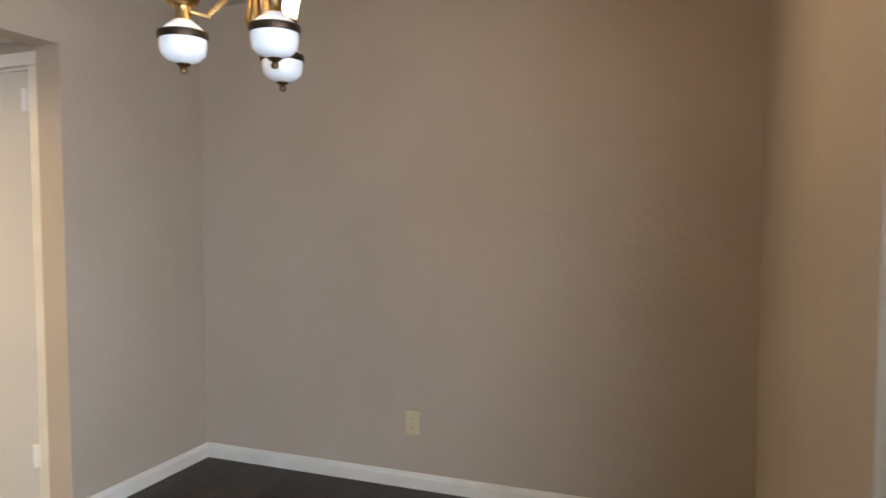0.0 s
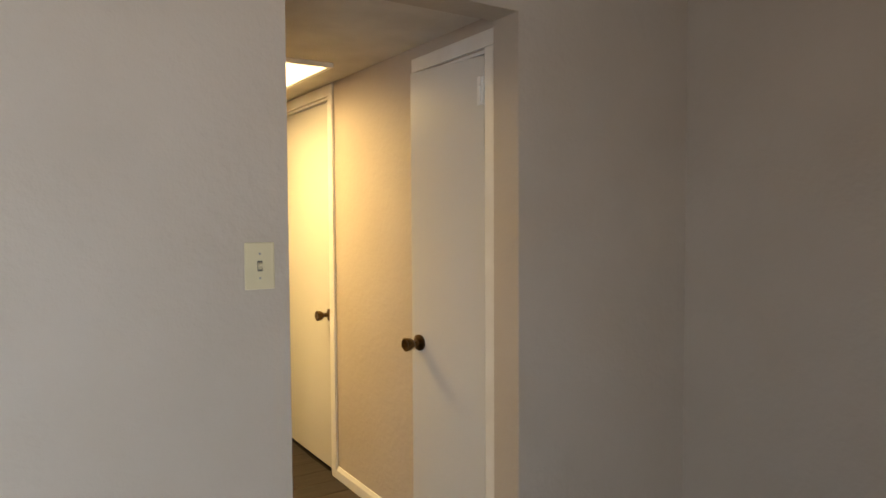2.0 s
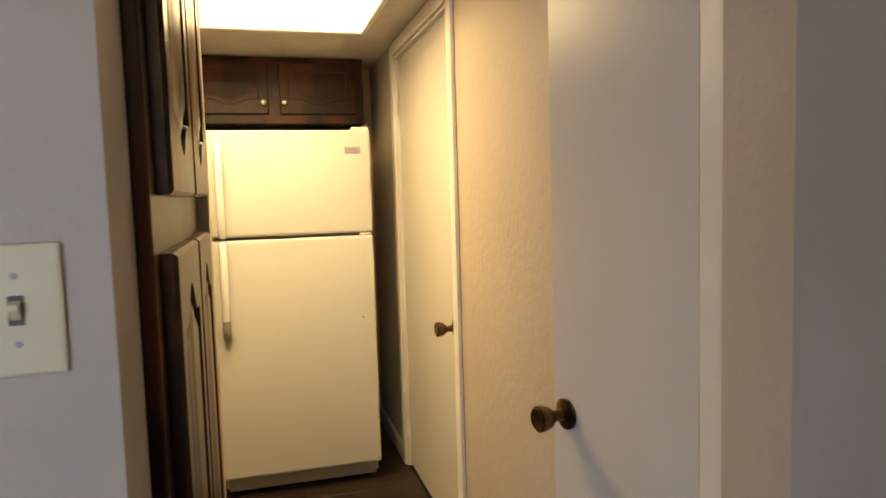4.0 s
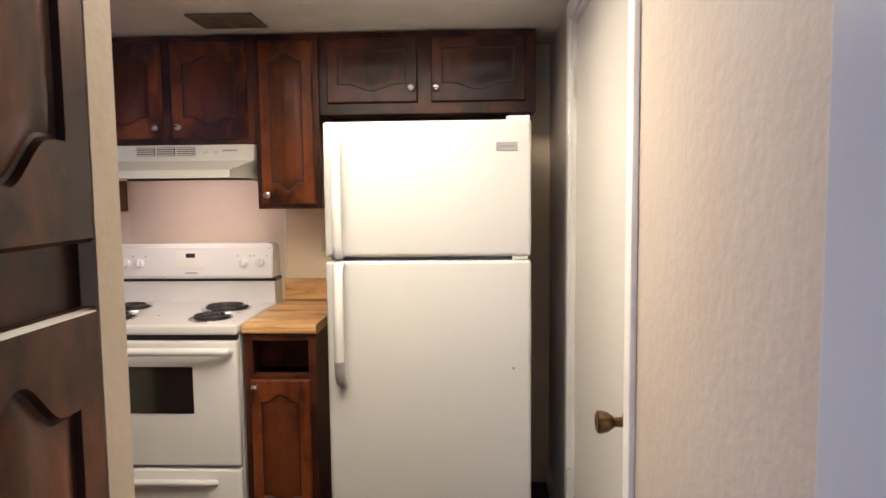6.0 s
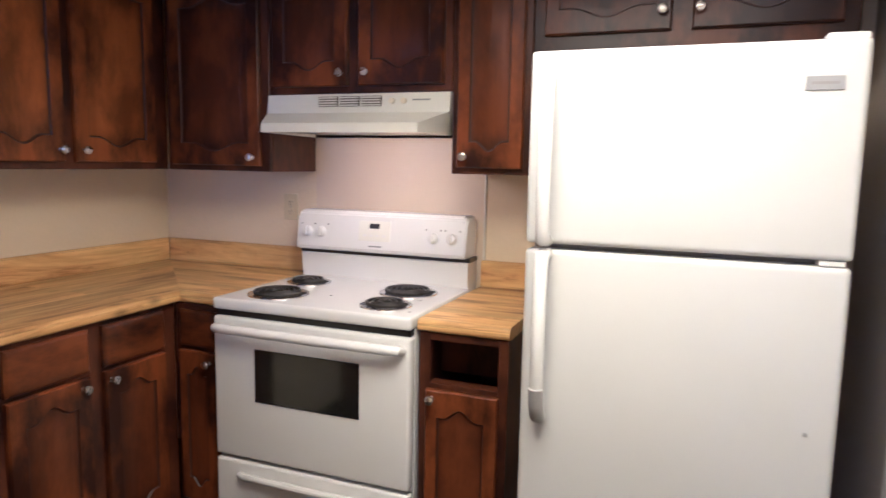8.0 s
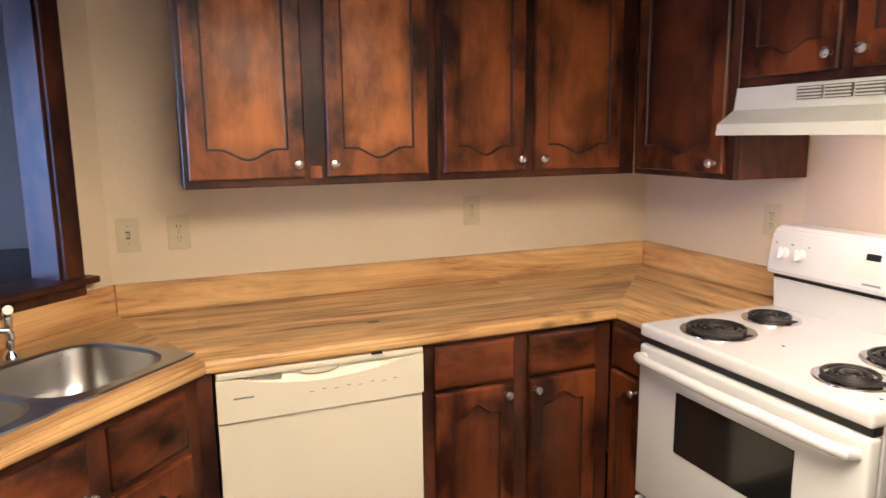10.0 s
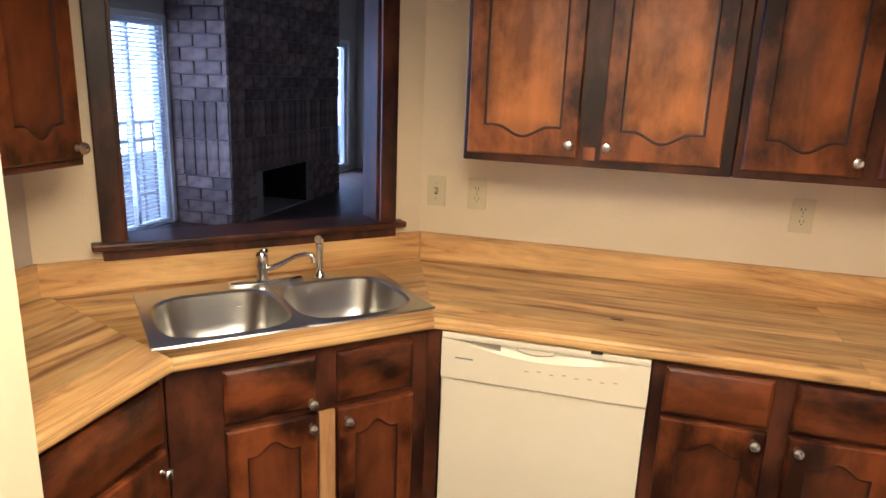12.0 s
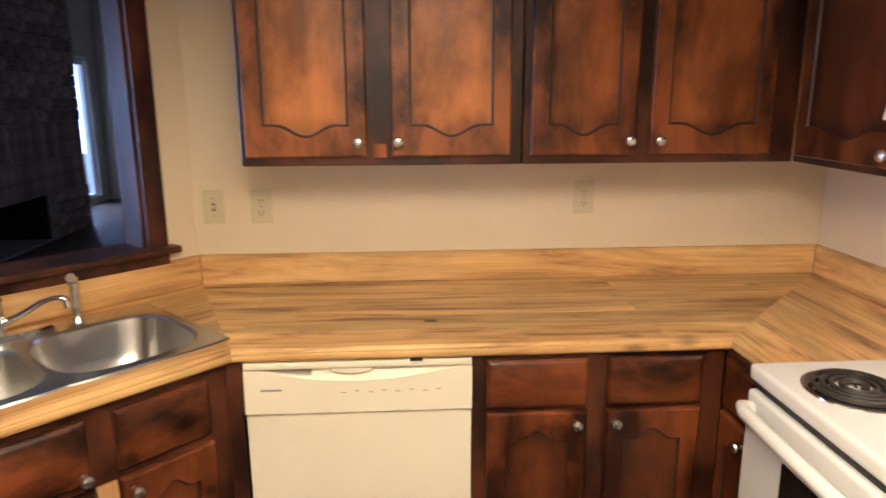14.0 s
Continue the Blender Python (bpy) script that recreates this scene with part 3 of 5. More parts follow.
# over the fridge, narrow, over the hood, corner
u = cabinet(pose(-0.245, FY, 0), 0.915, 0.326, 1.752, UT, "wide dark wooden cabinet above the white fridge, doors with wavy panels")
door(u, 0.037, 0.420, 1.800, 2.066, 0.395, 1.858, panel=FRAMEW, stile_wood=FRAMEW, up=0.0, down=0.030, stile=0.045, rail=0.045)
door(u, 0.478, 0.872, 1.800, 2.066, 0.500, 1.858, panel=FRAMEW, stile_wood=FRAMEW, up=0.0, down=0.030, stile=0.045, rail=0.045)
u = cabinet(pose(-0.523, FY, 0), 0.276, 0.326, UZ + 0.010, UT, "narrow tall dark wooden wall cabinet between hood and fridge")
door(u, 0.023, 0.253, UZ + 0.030, 2.066, 0.052, 1.416, stile=0.045)
u = cabinet(pose(-1.270, FY, 0), 0.745, 0.326, 1.638, UT, "short dark wooden wall cabinet with two doors above the range hood")
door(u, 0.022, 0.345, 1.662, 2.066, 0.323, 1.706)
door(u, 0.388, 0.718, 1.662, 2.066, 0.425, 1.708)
u = cabinet(pose(-1.772, FY, 0), 0.500, 0.326, UZ, UT, "dark wooden corner wall cabinet with worn reddish panel")
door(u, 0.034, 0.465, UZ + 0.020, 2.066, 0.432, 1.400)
# west run
u = cabinet(pose(-1.772, 2.532, 0, 0, 0, 90), 0.812, 0.326, UZ, UT, DARKL.format("two-door wall", "doors"))
door(u, 0.016, 0.362, UZ + 0.026, 2.066, 0.336, 1.414, panel=PANELW, stile_wood=STILEW)
door(u, 0.432, 0.776, UZ + 0.026, 2.066, 0.450, 1.414, panel=PANELW, stile_wood=STILEW)
part("bare_patch", B(0.378, 0.416, -0.0025, -0.0005, UZ + 0.022, UZ + 0.062, bevel=0.001, segments=1), STILEW, u, "rubbed reddish patch on the frame")
u = cabinet(pose(-1.772, 3.346, 0, 0, 0, 90), 0.822, 0.326, UZ, UT, DARKL.format("two-door wall", "doors"))
door(u, 0.020, 0.332, UZ + 0.026, 2.066, 0.309, 1.414, panel=PANELM, stile_wood=STILEM)
door(u, 0.374, 0.742, UZ + 0.026, 2.066, 0.399, 1.414, panel=PANELM, stile_wood=STILEM)
# south run
u = cabinet(pose(-0.512, 1.698, 0, 0, 0, 180), 0.560, 0.326, UZ, UT, "dark wooden wall cabinet beside the pass-through opening")
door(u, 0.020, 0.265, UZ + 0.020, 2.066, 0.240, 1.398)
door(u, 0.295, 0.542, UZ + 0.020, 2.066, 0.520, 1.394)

BZ, BT = 0.10, 0.868
u = cabinet(pose(-0.505, 3.872, 0), 0.290, 0.60, BZ, BT, "narrow dark base cabinet with its drawer missing", "base_cabinet", 0.1, (0.036, 0.258, 0.705, 0.845))
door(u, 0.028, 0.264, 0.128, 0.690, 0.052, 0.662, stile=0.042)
part("drawer_rail", B(0.034, 0.260, 0.002, 0.050, 0.698, 0.706, bevel=0.002), FRAMEW, u, "worn rail under the missing drawer")
part("drawer_back", B(0.0165, 0.2735, 0.150, 0.160, 0.700, 0.862), FRAMEW, u, "dark board behind the missing drawer")
part("inner_panel", B(0.0165, 0.2735, 0.030, 0.036, 0.10, 0.690), DARKIN, u)
u = cabinet(pose(-1.482, 3.872, 0), 0.205, 0.60, BZ, BT, "very narrow dark base cabinet in the corner beside the stove", "base_cabinet", 0.1)
drawer(u, 0.030, 0.190, 0.716, 0.850)
door(u, 0.030, 0.190, 0.128, 0.700, 0.165, 0.662, stile=0.035)
u = cabinet(pose(-1.482, 3.172, 0, 0, 0, 90), 0.698, 0.60, BZ, BT, "dark base cabinet with two scorched drawers and two arched doors", "base_cabinet", 0.1)
drawer(u, 0.038, 0.314, 0.716, 0.854)
drawer(u, 0.368, 0.630, 0.716, 0.854)
door(u, 0.038, 0.314, 0.128, 0.702, 0.282, 0.672)
door(u, 0.368, 0.630, 0.128, 0.702, 0.390, 0.672)
# angled sink base: local x from the south-east
u = cabinet(pose(-0.952, 1.992, 0, 0, 0, 135), 0.748, 0.50, BZ, BT, "angled dark sink base cabinet with a bare wood strip", "base_cabinet", 0.1, side_top=0.70)
drawer(u, 0.140, 0.390, 0.690, 0.842, (0.372, 0.712))
drawer(u, 0.452, 0.690, 0.690, 0.842)
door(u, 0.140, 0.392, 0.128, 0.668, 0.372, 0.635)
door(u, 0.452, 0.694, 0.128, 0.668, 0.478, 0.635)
part("bare_stile", B(0.398, 0.445, -0.014, -0.001, 0.11, 0.668, bevel=0.003), RAWWOOD, u, "strip of unstained wood")
u = cabinet(pose(-0.512, 1.992, 0, 0, 0, 180), 0.438, 0.60, BZ, BT, "dark base cabinet with a blackened drawer next to the pantry wall", "base_cabinet", 0.1)
drawer(u, 0.020, 0.408, 0.690, 0.850)
door(u, 0.020, 0.408, 0.128, 0.668, 0.385, 0.620)
part("filler", B(0, 0.075, 0, 0.02, BZ, BT, bevel=0.002), FRAMEW, tagged(thing("cabinet_filler", pose(-1.482, 2.485, 0, 0, 0, 90), "dark wooden filler strip beside the dishwasher", "cabinet")))

# ---- pantry closet between opening and kitchen ----
PX0, PX1, PY1 = -0.494, -0.012, 2.090
bm = bmesh.new()
box(bm, PX0, PX1 - 0.001, PY1 - 0.055, PY1, 0, ZK)
box(bm, PX0, PX0 + 0.02, YS, PY1 - 0.055, 0, ZK)
structure("wall_pantry", bm, KPAINT, "beige textured end wall of the pantry cupboard", "wall")
u = cabinet(pose(PX1 - 0.022, YS + 0.004, 0, 0, 0, 90), 0.664, 0.38, 0.08, ZK - 0.01, "tall dark-stained built-in pantry cupboard with arched upper and lower doors", "pantry_cabinet", 0.08)
for a, b in ((0.050, 0.361), (0.383, 0.662)):
    door(u, a, b, 1.368, 2.05, stile_wood=PANTRYW, panel=PANTRYW, up=0.04, down=0.050, stile=0.046, rail=0.058, groove=0.010)
    door(u, a, b, 0.12, 1.296, stile_wood=PANTRYW, panel=PANTRYW, up=0.050, down=0.04, stile=0.046, rail=0.055, groove=0.010)

# ---- countertop ----
CZ, CT = 0.910, 0.040
ctop = thing("countertop", pose(0, 0, 0), "butcher-block patterned laminate countertop with backsplash", "countertop")


def top_run(name, m, outline_local, hole=None):
    """One run, with its grain along local x; the front edge is rounded over."""
    bm = bmesh.new()
    if hole:
        o = outline_local
        for i in range(4):
            j = (i + 1) % 4
            prism(bm, [o[i], o[j], hole[j], hole[i]], CZ - CT, CZ)
        bmesh.ops.remove_doubles(bm, verts=bm.verts, dist=0.0001)
    else:
        prism(bm, outline_local, CZ - CT, CZ)
    front = [e for e in bm.edges if len(e.link_faces) == 2 and all(abs(v.co.y) < 1e-4 for v in e.verts) and abs(e.verts[0].co.z - e.verts[1].co.z) < 1e-4]
    bmesh.ops.bevel(bm, geom=front, offset=0.012, segments=3, affect="EDGES", profile=0.5)
    ob = part(name, bm, LAM, ctop, smooth=True)
    ob.matrix_basis = m
    return ob


# local y runs from the front edge towards the wall
top_run("run", pose(-1.455, 2.545, 0, 0, 0, 90), [(0, 0), (1.325, 0), (1.955, 0.643), (-0.255, 0.643)])
top_run("run", pose(-0.94, 2.03, 0, 0, 0, 135), [(0, 0), (0.728, 0), (1.002, 0.634), (-0.267, 0.634)], [(-0.020, 0.084), (0.748, 0.084), (0.748, 0.525), (-0.020, 0.525)])
top_run("run", pose(-0.496, 2.03, 0, 0, 0, 180), [(0, 0), (0.444, 0), (0.702, 0.638), (0, 0.638)])
top_run("run", pose(-1.455, 3.870, 0), [(0, 0), (0.182, 0), (0.182, 0.628), (-0.643, 0.628)])
top_run("run", pose(-0.507, 3.858, 0), [(0, 0), (0.297, 0), (0.297, 0.640), (0, 0.640)])


def splash(m, length, mitre0=0.0, mitre1=0.0):
    bm = prism(bmesh.new(), [(0, 0), (length, 0), (length + mitre1, 0.019), (-mitre0, 0.019)], CZ + 0.001, CZ + 0.103)
    top = [e for e in bm.edges if all(v.co.z > CZ + 0.1 for v in e.verts) and all(abs(v.co.y) < 1e-4 for v in e.verts)]
    bmesh.ops.bevel(bm, geom=top, offset=0.005, segments=2, affect="EDGES")
    ob = part("backsplash", bm, LAM, ctop, smooth=True)
    ob.matrix_basis = m


splash(pose(-2.079, 2.300, 0, 0, 0, 90), 2.178, 0.008, 0.02)
splash(pose(-1.173, 1.391, 0, 0, 0, 135), 1.282, 0.008, 0.008)
splash(pose(-0.496, 1.391, 0, 0, 0, 180), 0.677, 0, 0.008)
splash(pose(-2.077, 4.479, 0), 0.80, 0.02, 0)
splash(pose(-0.507, 4.479, 0), 0.297)
bm = bmesh.new()
lathe(bm, [(0.0, -0.0005), (0.011, -0.0005), (0.010, 0.0006), (0.0, 0.0008)], (0, 0, CZ), "z", 14)
k = part("burn_mark", bm, GROOVE, ctop, "small dark burn mark")
k.matrix_basis = Matrix.Translation((-1.643, 3.066, 0)) @ Matrix.Diagonal((0.7, 2.0, 1, 1))
part("edge_chip", B(-1.462, -1.452, 3.005, 3.037, 0.867, 0.873), BLACK, ctop, "dark burn mark under the edge")

# ---- pass-through frame ----
f = thing("window_1", DIAG, "dark-stained wooden frame round the pass-through with a deep sill", "window", kind="structure")
cw = 0.062
part("side_frame", B(P0 - cw, P0 + 0.004, -0.018, -0.001, PZ0 - 0.01, PZ1 + cw, bevel=0.004), FRAMEW, f)
part("side_frame", B(P1 - 0.004, P1 + cw, -0.018, -0.001, PZ0 - 0.01, PZ1 + cw, bevel=0.004), FRAMEW, f)
part("head_frame", B(P0 + 0.0045, P1 - 0.0045, -0.018, -0.001, PZ1 - 0.004, PZ1 + cw, bevel=0.004), FRAMEW, f)
part("jamb", B(P0 - 0.002, P0 + 0.014, 0.0, 0.125, PZ0, PZ1), FRAMEW, f)
part("jamb", B(P1 - 0.014, P1 + 0.002, 0.0, 0.125, PZ0, PZ1), FRAMEW, f)
part("head_jamb", B(P0 + 0.0145, P1 - 0.0145, 0.0, 0.125, PZ1 - 0.014, PZ1 + 0.002), FRAMEW, f)
part("sill", B(P0 - cw - 0.03, P1 + cw + 0.03, -0.050, 0.135, PZ0 - 0.008, PZ0 + 0.014, bevel=0.006), FRAMEW, f, "dark glossy projecting sill")
part("apron", B(P0 - cw, P1 + cw, -0.020, -0.001, PZ0 - 0.050, PZ0 - 0.0085, bevel=0.005), FRAMEW, f)
part("latch", B(P0 - 0.045, P0 - 0.022, -0.023, -0.018, 1.93, 1.955, bevel=0.002), NICKEL, f, "small metal plate")

# ---- sink and tap ----
SINK = pose(-0.94, 2.03, 0, 0, 0, 135)
sink = thing("kitchen_sink", SINK, "double-bowl brushed stainless steel drop-in sink", "sink")
sx0, sx1, sy0, sy1, sz = -0.040, 0.768, 0.062, 0.550, CZ + 0.006


def rect_ring(x0, x1, y0, y1, z, k=40):
    """Points round a rectangle, met by rays from its middle."""
    cx, cy, hx, hy = (x0 + x1) / 2, (y0 + y1) / 2, (x1 - x0) / 2, (y1 - y0) / 2
    out = []
    for i in range(k):
        a = 2 * math.pi * (i + 0.5) / k
        c, s = math.cos(a), math.sin(a)
        r = min(hx / max(abs(c), 1e-6), hy / max(abs(s), 1e-6))
        out.append((cx + r * c, cy + r * s, z))
    return out


def super_ring(x0, x1, y0, y1, z, p=4.5, k=40):
    cx, cy, hx, hy = (x0 + x1) / 2, (y0 + y1) / 2, (x1 - x0) / 2, (y1 - y0) / 2
    out = []
    for i in range(k):
        a = 2 * math.pi * (i + 0.5) / k
        c, s = math.cos(a), math.sin(a)
        r = (abs(c / hx) ** p + abs(s / hy) ** p) ** (-1 / p)
        out.append((cx + r * c, cy + r * s, z))
    return out


mid = (sx0 + sx1) / 2
for x0, x1, lo, hi in ((sx0, mid, 0.038, 0.014), (mid, sx1, 0.014, 0.038)):
    bm = bmesh.new()
    a, b, c, d2 = x0 + lo, x1 - hi, sy0 + 0.040, sy1 - 0.095
    bridge(bm, [rect_ring(x0, x1, sy0, sy1, sz - 0.005), rect_ring(x0 + 0.0008, x1 - 0.0008, sy0 + 0.003, sy1 - 0.003, sz), super_ring(a - 0.008, b + 0.008, c - 0.008, d2 + 0.008, sz + 0.0005, 3.6),
                super_ring(a, b, c, d2, sz - 0.006, 3.6), super_ring(a + 0.006, b - 0.006, c + 0.006, d2 - 0.006, sz - 0.04, 3.6), super_ring(a + 0.016, b - 0.016, c + 0.016, d2 - 0.016, sz - 0.10, 3.4),
                super_ring(a + 0.027, b - 0.027, c + 0.027, d2 - 0.027, sz - 0.132, 3.2), super_ring(a + 0.045, b - 0.045, c + 0.045, d2 - 0.045, sz - 0.153, 3.0), super_ring(a + 0.07, b - 0.07, c + 0.07, d2 - 0.075, sz - 0.164, 2.8)], False, True)
    bowl = part("bowl", bm, STEEL, sink, smooth=True)
    bm = bmesh.new()
    lathe(bm, [(0.0, 0.0), (0.040, 0.0), (0.042, 0.003), (0.036, 0.004), (0.030, 0.001), (0.0, 0.001)], ((a + b) / 2, (c + d2) / 2, sz - 0.164))
    part("drain", bm, CHROME, bowl, smooth=True)

tap = thing("kitchen_faucet", SINK, "chrome kitchen faucet with a low spout and side sprayer", "faucet")
ty = sy1 - 0.045
bm = bmesh.new()
bridge(bm, [super_ring(mid - 0.125, mid + 0.125, ty - 0.026, ty + 0.026, z, 2.6) if g == 0 else super_ring(mid - 0.125 + g, mid + 0.125 - g, ty - 0.026 + g, ty + 0.026 - g, z, 2.6)
            for z, g in ((sz, 0), (sz + 0.008, 0), (sz + 0.014, 0.006), (sz + 0.015, 0.015))], True, True)
part("base_plate", bm, CHROME, tap, smooth=True)
bm = bmesh.new()
lathe(bm, [(0.0, 0), (0.021, 0), (0.019, 0.02), (0.0165, 0.035), (0.020, 0.048), (0.021, 0.080), (0.016, 0.090), (0.0, 0.094)], (mid - 0.012, ty, sz + 0.013))
part("body", bm, CHROME, tap, smooth=True)
bm = bmesh.new()
tube(bm, [(mid - 0.005, ty, sz + 0.042), (mid + 0.040, ty - 0.028, sz + 0.066), (mid + 0.085, ty - 0.055, sz + 0.096), (mid + 0.112, ty - 0.072, sz + 0.104), (mid + 0.130, ty - 0.083, sz + 0.102), (mid + 0.135, ty - 0.086, sz + 0.094), (mid + 0.136, ty - 0.087, sz + 0.076)],
     [0.010, 0.0085, 0.0075, 0.0075, 0.008, 0.009, 0.0095], 12)
part("spout", bm, CHROME, tap, smooth=True)
bm = bmesh.new()
tube(bm, [(mid - 0.012, ty, sz + 0.098), (mid - 0.010, ty - 0.006, sz + 0.110), (mid - 0.004, ty - 0.026, sz + 0.116)], [0.012, 0.009, 0.007], 10)
part("lever", bm, CHROME, tap, smooth=True)
spr = thing("sink_sprayer", SINK, "chrome pull-out side sprayer standing behind the sink", "sprayer")
bm = bmesh.new()
lathe(bm, [(0, 0), (0.021, 0), (0.018, 0.010), (0.012, 0.018), (0.0105, 0.030), (0.0135, 0.042), (0.0105, 0.054), (0.0115, 0.085), (0.015, 0.112), (0.011, 0.124), (0, 0.126)], (mid + 0.185, ty - 0.002, sz))
part("wand", bm, CHROME, spr, smooth=True)
bm = bmesh.new()
tube(bm, [(mid + 0.186, ty, sz + 0.118), (mid + 0.178, ty - 0.020, sz + 0.138), (mid + 0.168, ty - 0.036, sz + 0.142)], [0.012, 0.014, 0.013], 10)
part("spray_head", bm, CHROME, spr, smooth=True)

# ---- fridge ----
FX0, FX1, FYF, FZ = -0.115, 0.607, 3.629, 1.667
fr = thing("refrigerator", pose(0, 0, 0), "white top-freezer refrigerator with pebbled doors", "refrigerator")
part("body", B(FX0 + 0.006, FX1 - 0.006, FYF + 0.072, 4.40, 0.03, FZ - 0.012, bevel=0.006), FRWHITE, fr)
part("kick_grille", B(FX0 + 0.02, FX1 - 0.02, FYF + 0.05, FYF + 0.075, 0.025, 0.085), GREYP, fr, "grey kick grille")
for sx in (FX0 + 0.05, FX1 - 0.05):
    bm = bmesh.new()
    lathe(bm, [(0, 0), (0.02, 0), (0.02, 0.012), (0.008, 0.014), (0.008, 0.032), (0, 0.032)], (sx, FYF + 0.10, 0))
    part("foot", bm, BLACK, fr)
    bm = bmesh.new()
    lathe(bm, [(0, 0), (0.02, 0), (0.02, 0.012), (0.008, 0.014), (0.008, 0.032), (0, 0.032)], (sx, 4.33, 0))
    part("foot", bm, BLACK, fr)
fd = part("freezer_door", B(FX0, FX1, FYF, FYF + 0.066, 1.196, FZ, bevel=0.016, segments=4), FRWHITE, fr, smooth=True)
rd = part("fridge_door", B(FX0, FX1, FYF, FYF + 0.066, 0.095, 1.182, bevel=0.016, segments=4), FRWHITE, fr, smooth=True)
part("gasket", B(FX0 + 0.012, FX1 - 0.012, FYF + 0.060, FYF + 0.0715, 0.105, FZ - 0.015), GREYP, fr, "grey door gasket")
hx = FX0 + 0.052


def bar_handle(parent, z0, z1, grip):
    """A moulded bar that rises from the door at the far end and runs flush into the split."""
    bm = bmesh.new()
    s = 1 if z1 > z0 else -1
    tube(bm, [(hx, FYF + 0.004, z0), (hx, FYF - 0.030, z0 + s * 0.004), (hx, FYF - 0.042, z0 + s * 0.03), (hx, FYF - 0.046, (z0 + z1) / 2), (hx, FYF - 0.040, z1 - s * 0.06),
              (hx, FYF - 0.020, z1 - s * 0.018), (hx, FYF + 0.004, z1)], [0.018, 0.018, 0.0175, 0.017, 0.017, 0.016, 0.014], 12)
    return part("handle", bm, WHITE, parent, "white moulded handle" if grip else "", smooth=True)


bar_handle(fd, 1.205, 1.615, True)
h = bar_handle(rd, 1.172, 0.745, True)
bm = bmesh.new()
tube(bm, [(hx, FYF - 0.047, 0.835), (hx, FYF - 0.044, 0.79), (hx, FYF - 0.028, 0.758), (hx, FYF + 0.002, 0.742)], [0.0185, 0.0185, 0.0178, 0.015], 12)
part("end_cap", bm, GREYP, h, "worn grey handle end", smooth=True)
part("badge", B(0.487, 0.560, FYF - 0.003, FYF + 0.002, 1.560, 1.590, bevel=0.001), SILVER, fd, "small silver maker's plate")
part("badge_line", B(0.497, 0.550, FYF - 0.0036, FYF - 0.0028, 1.572, 1.578), GREYP, fd)
part("hinge_cap", B(FX1 - 0.085, FX1 - 0.004, FYF + 0.012, FYF + 0.11, FZ - 0.002, FZ + 0.014, bevel=0.006), WHITE, fr, "white hinge cover", smooth=True)
part("middle_hinge", B(FX1 - 0.065, FX1 - 0.012, FYF + 0.006, FYF + 0.07, 1.183, 1.195, bevel=0.003), WHITE, fr)
bm = bmesh.new()
lathe(bm, [(0, 0.003), (0.006, 0.003), (0.005, -0.003), (0, -0.004)], (FX1 - 0.062, FYF, 0.80), "y", 12)
part("screw_plug", bm, GREYP, rd, smooth=True)

# ---- stove ----
SX0, SX1 = -1.267, -0.512
SYF = 3.822
st = thing("electric_range", pose(0, 0, 0), "white freestanding electric range with four coil burners", "stove")
part("body", B(SX0 + 0.004, SX1 - 0.004, SYF + 0.045, 4.470, 0.06, 0.874), WHITE, st)
for sx in (SX0 + 0.05, SX1 - 0.05):
    for sy in (SYF + 0.1, 4.42):
        bm = bmesh.new()
        lathe(bm, [(0, 0), (0.018, 0), (0.018, 0.01), (0.009, 0.012), (0.009, 0.062), (0, 0.062)], (sx, sy, 0))
        part("foot", bm, BLACK, st)
part("cooktop", B(SX0, SX1, SYF - 0.004, 4.375, 0.876, 0.917, bevel=0.014, segments=4), WHITE, st, smooth=True)
part("front_gap", B(SX0 + 0.008, SX1 - 0.008, SYF + 0.012, SYF + 0.044, 0.855, 0.8755), BLACK, st)
bm = bmesh.new()
prism(bm, [(4.372, 0.900), (4.362, 1.010), (4.372, 1.018), (4.470, 1.018), (4.470, 0.900)], SX0 + 0.010, SX1 - 0.010, axis=0)
part("riser", bm, WHITE, st)
bm = bmesh.new()
prism(bm, [(4.352, 1.030), (4.338, 1.040), (4.362, 1.180), (4.376, 1.192), (4.468, 1.192), (4.470, 1.030)], SX0 - 0.004, SX1 - 0.014, axis=0)
bmesh.ops.bevel(bm, geom=[e for e in bm.edges if abs(e.verts[0].co.x - e.verts[1].co.x) < 1e-5 and min(v.co.z for v in e.verts) > 1.1 and max(v.co.z for v in e.verts) > 1.185], offset=0.011, segments=4, affect="EDGES")
bmesh.ops.bevel(bm, geom=[e for e in bm.edges if e.calc_face_angle(0) > 0.5], offset=0.005, segments=2, affect="EDGES")
guard = part("control_panel", bm, WHITE, st, smooth=True)
part("panel_gap", B(SX0 + 0.004, SX1 - 0.004, 4.368, 4.460, 1.016, 1.032), BLACK, st)


def on_panel(x, z):
    """A place on the sloping face of the control panel."""
    return pose(x, 4.338 + (z - 1.04) * 0.171 - 0.0005, z, -9.7, 0, 0)


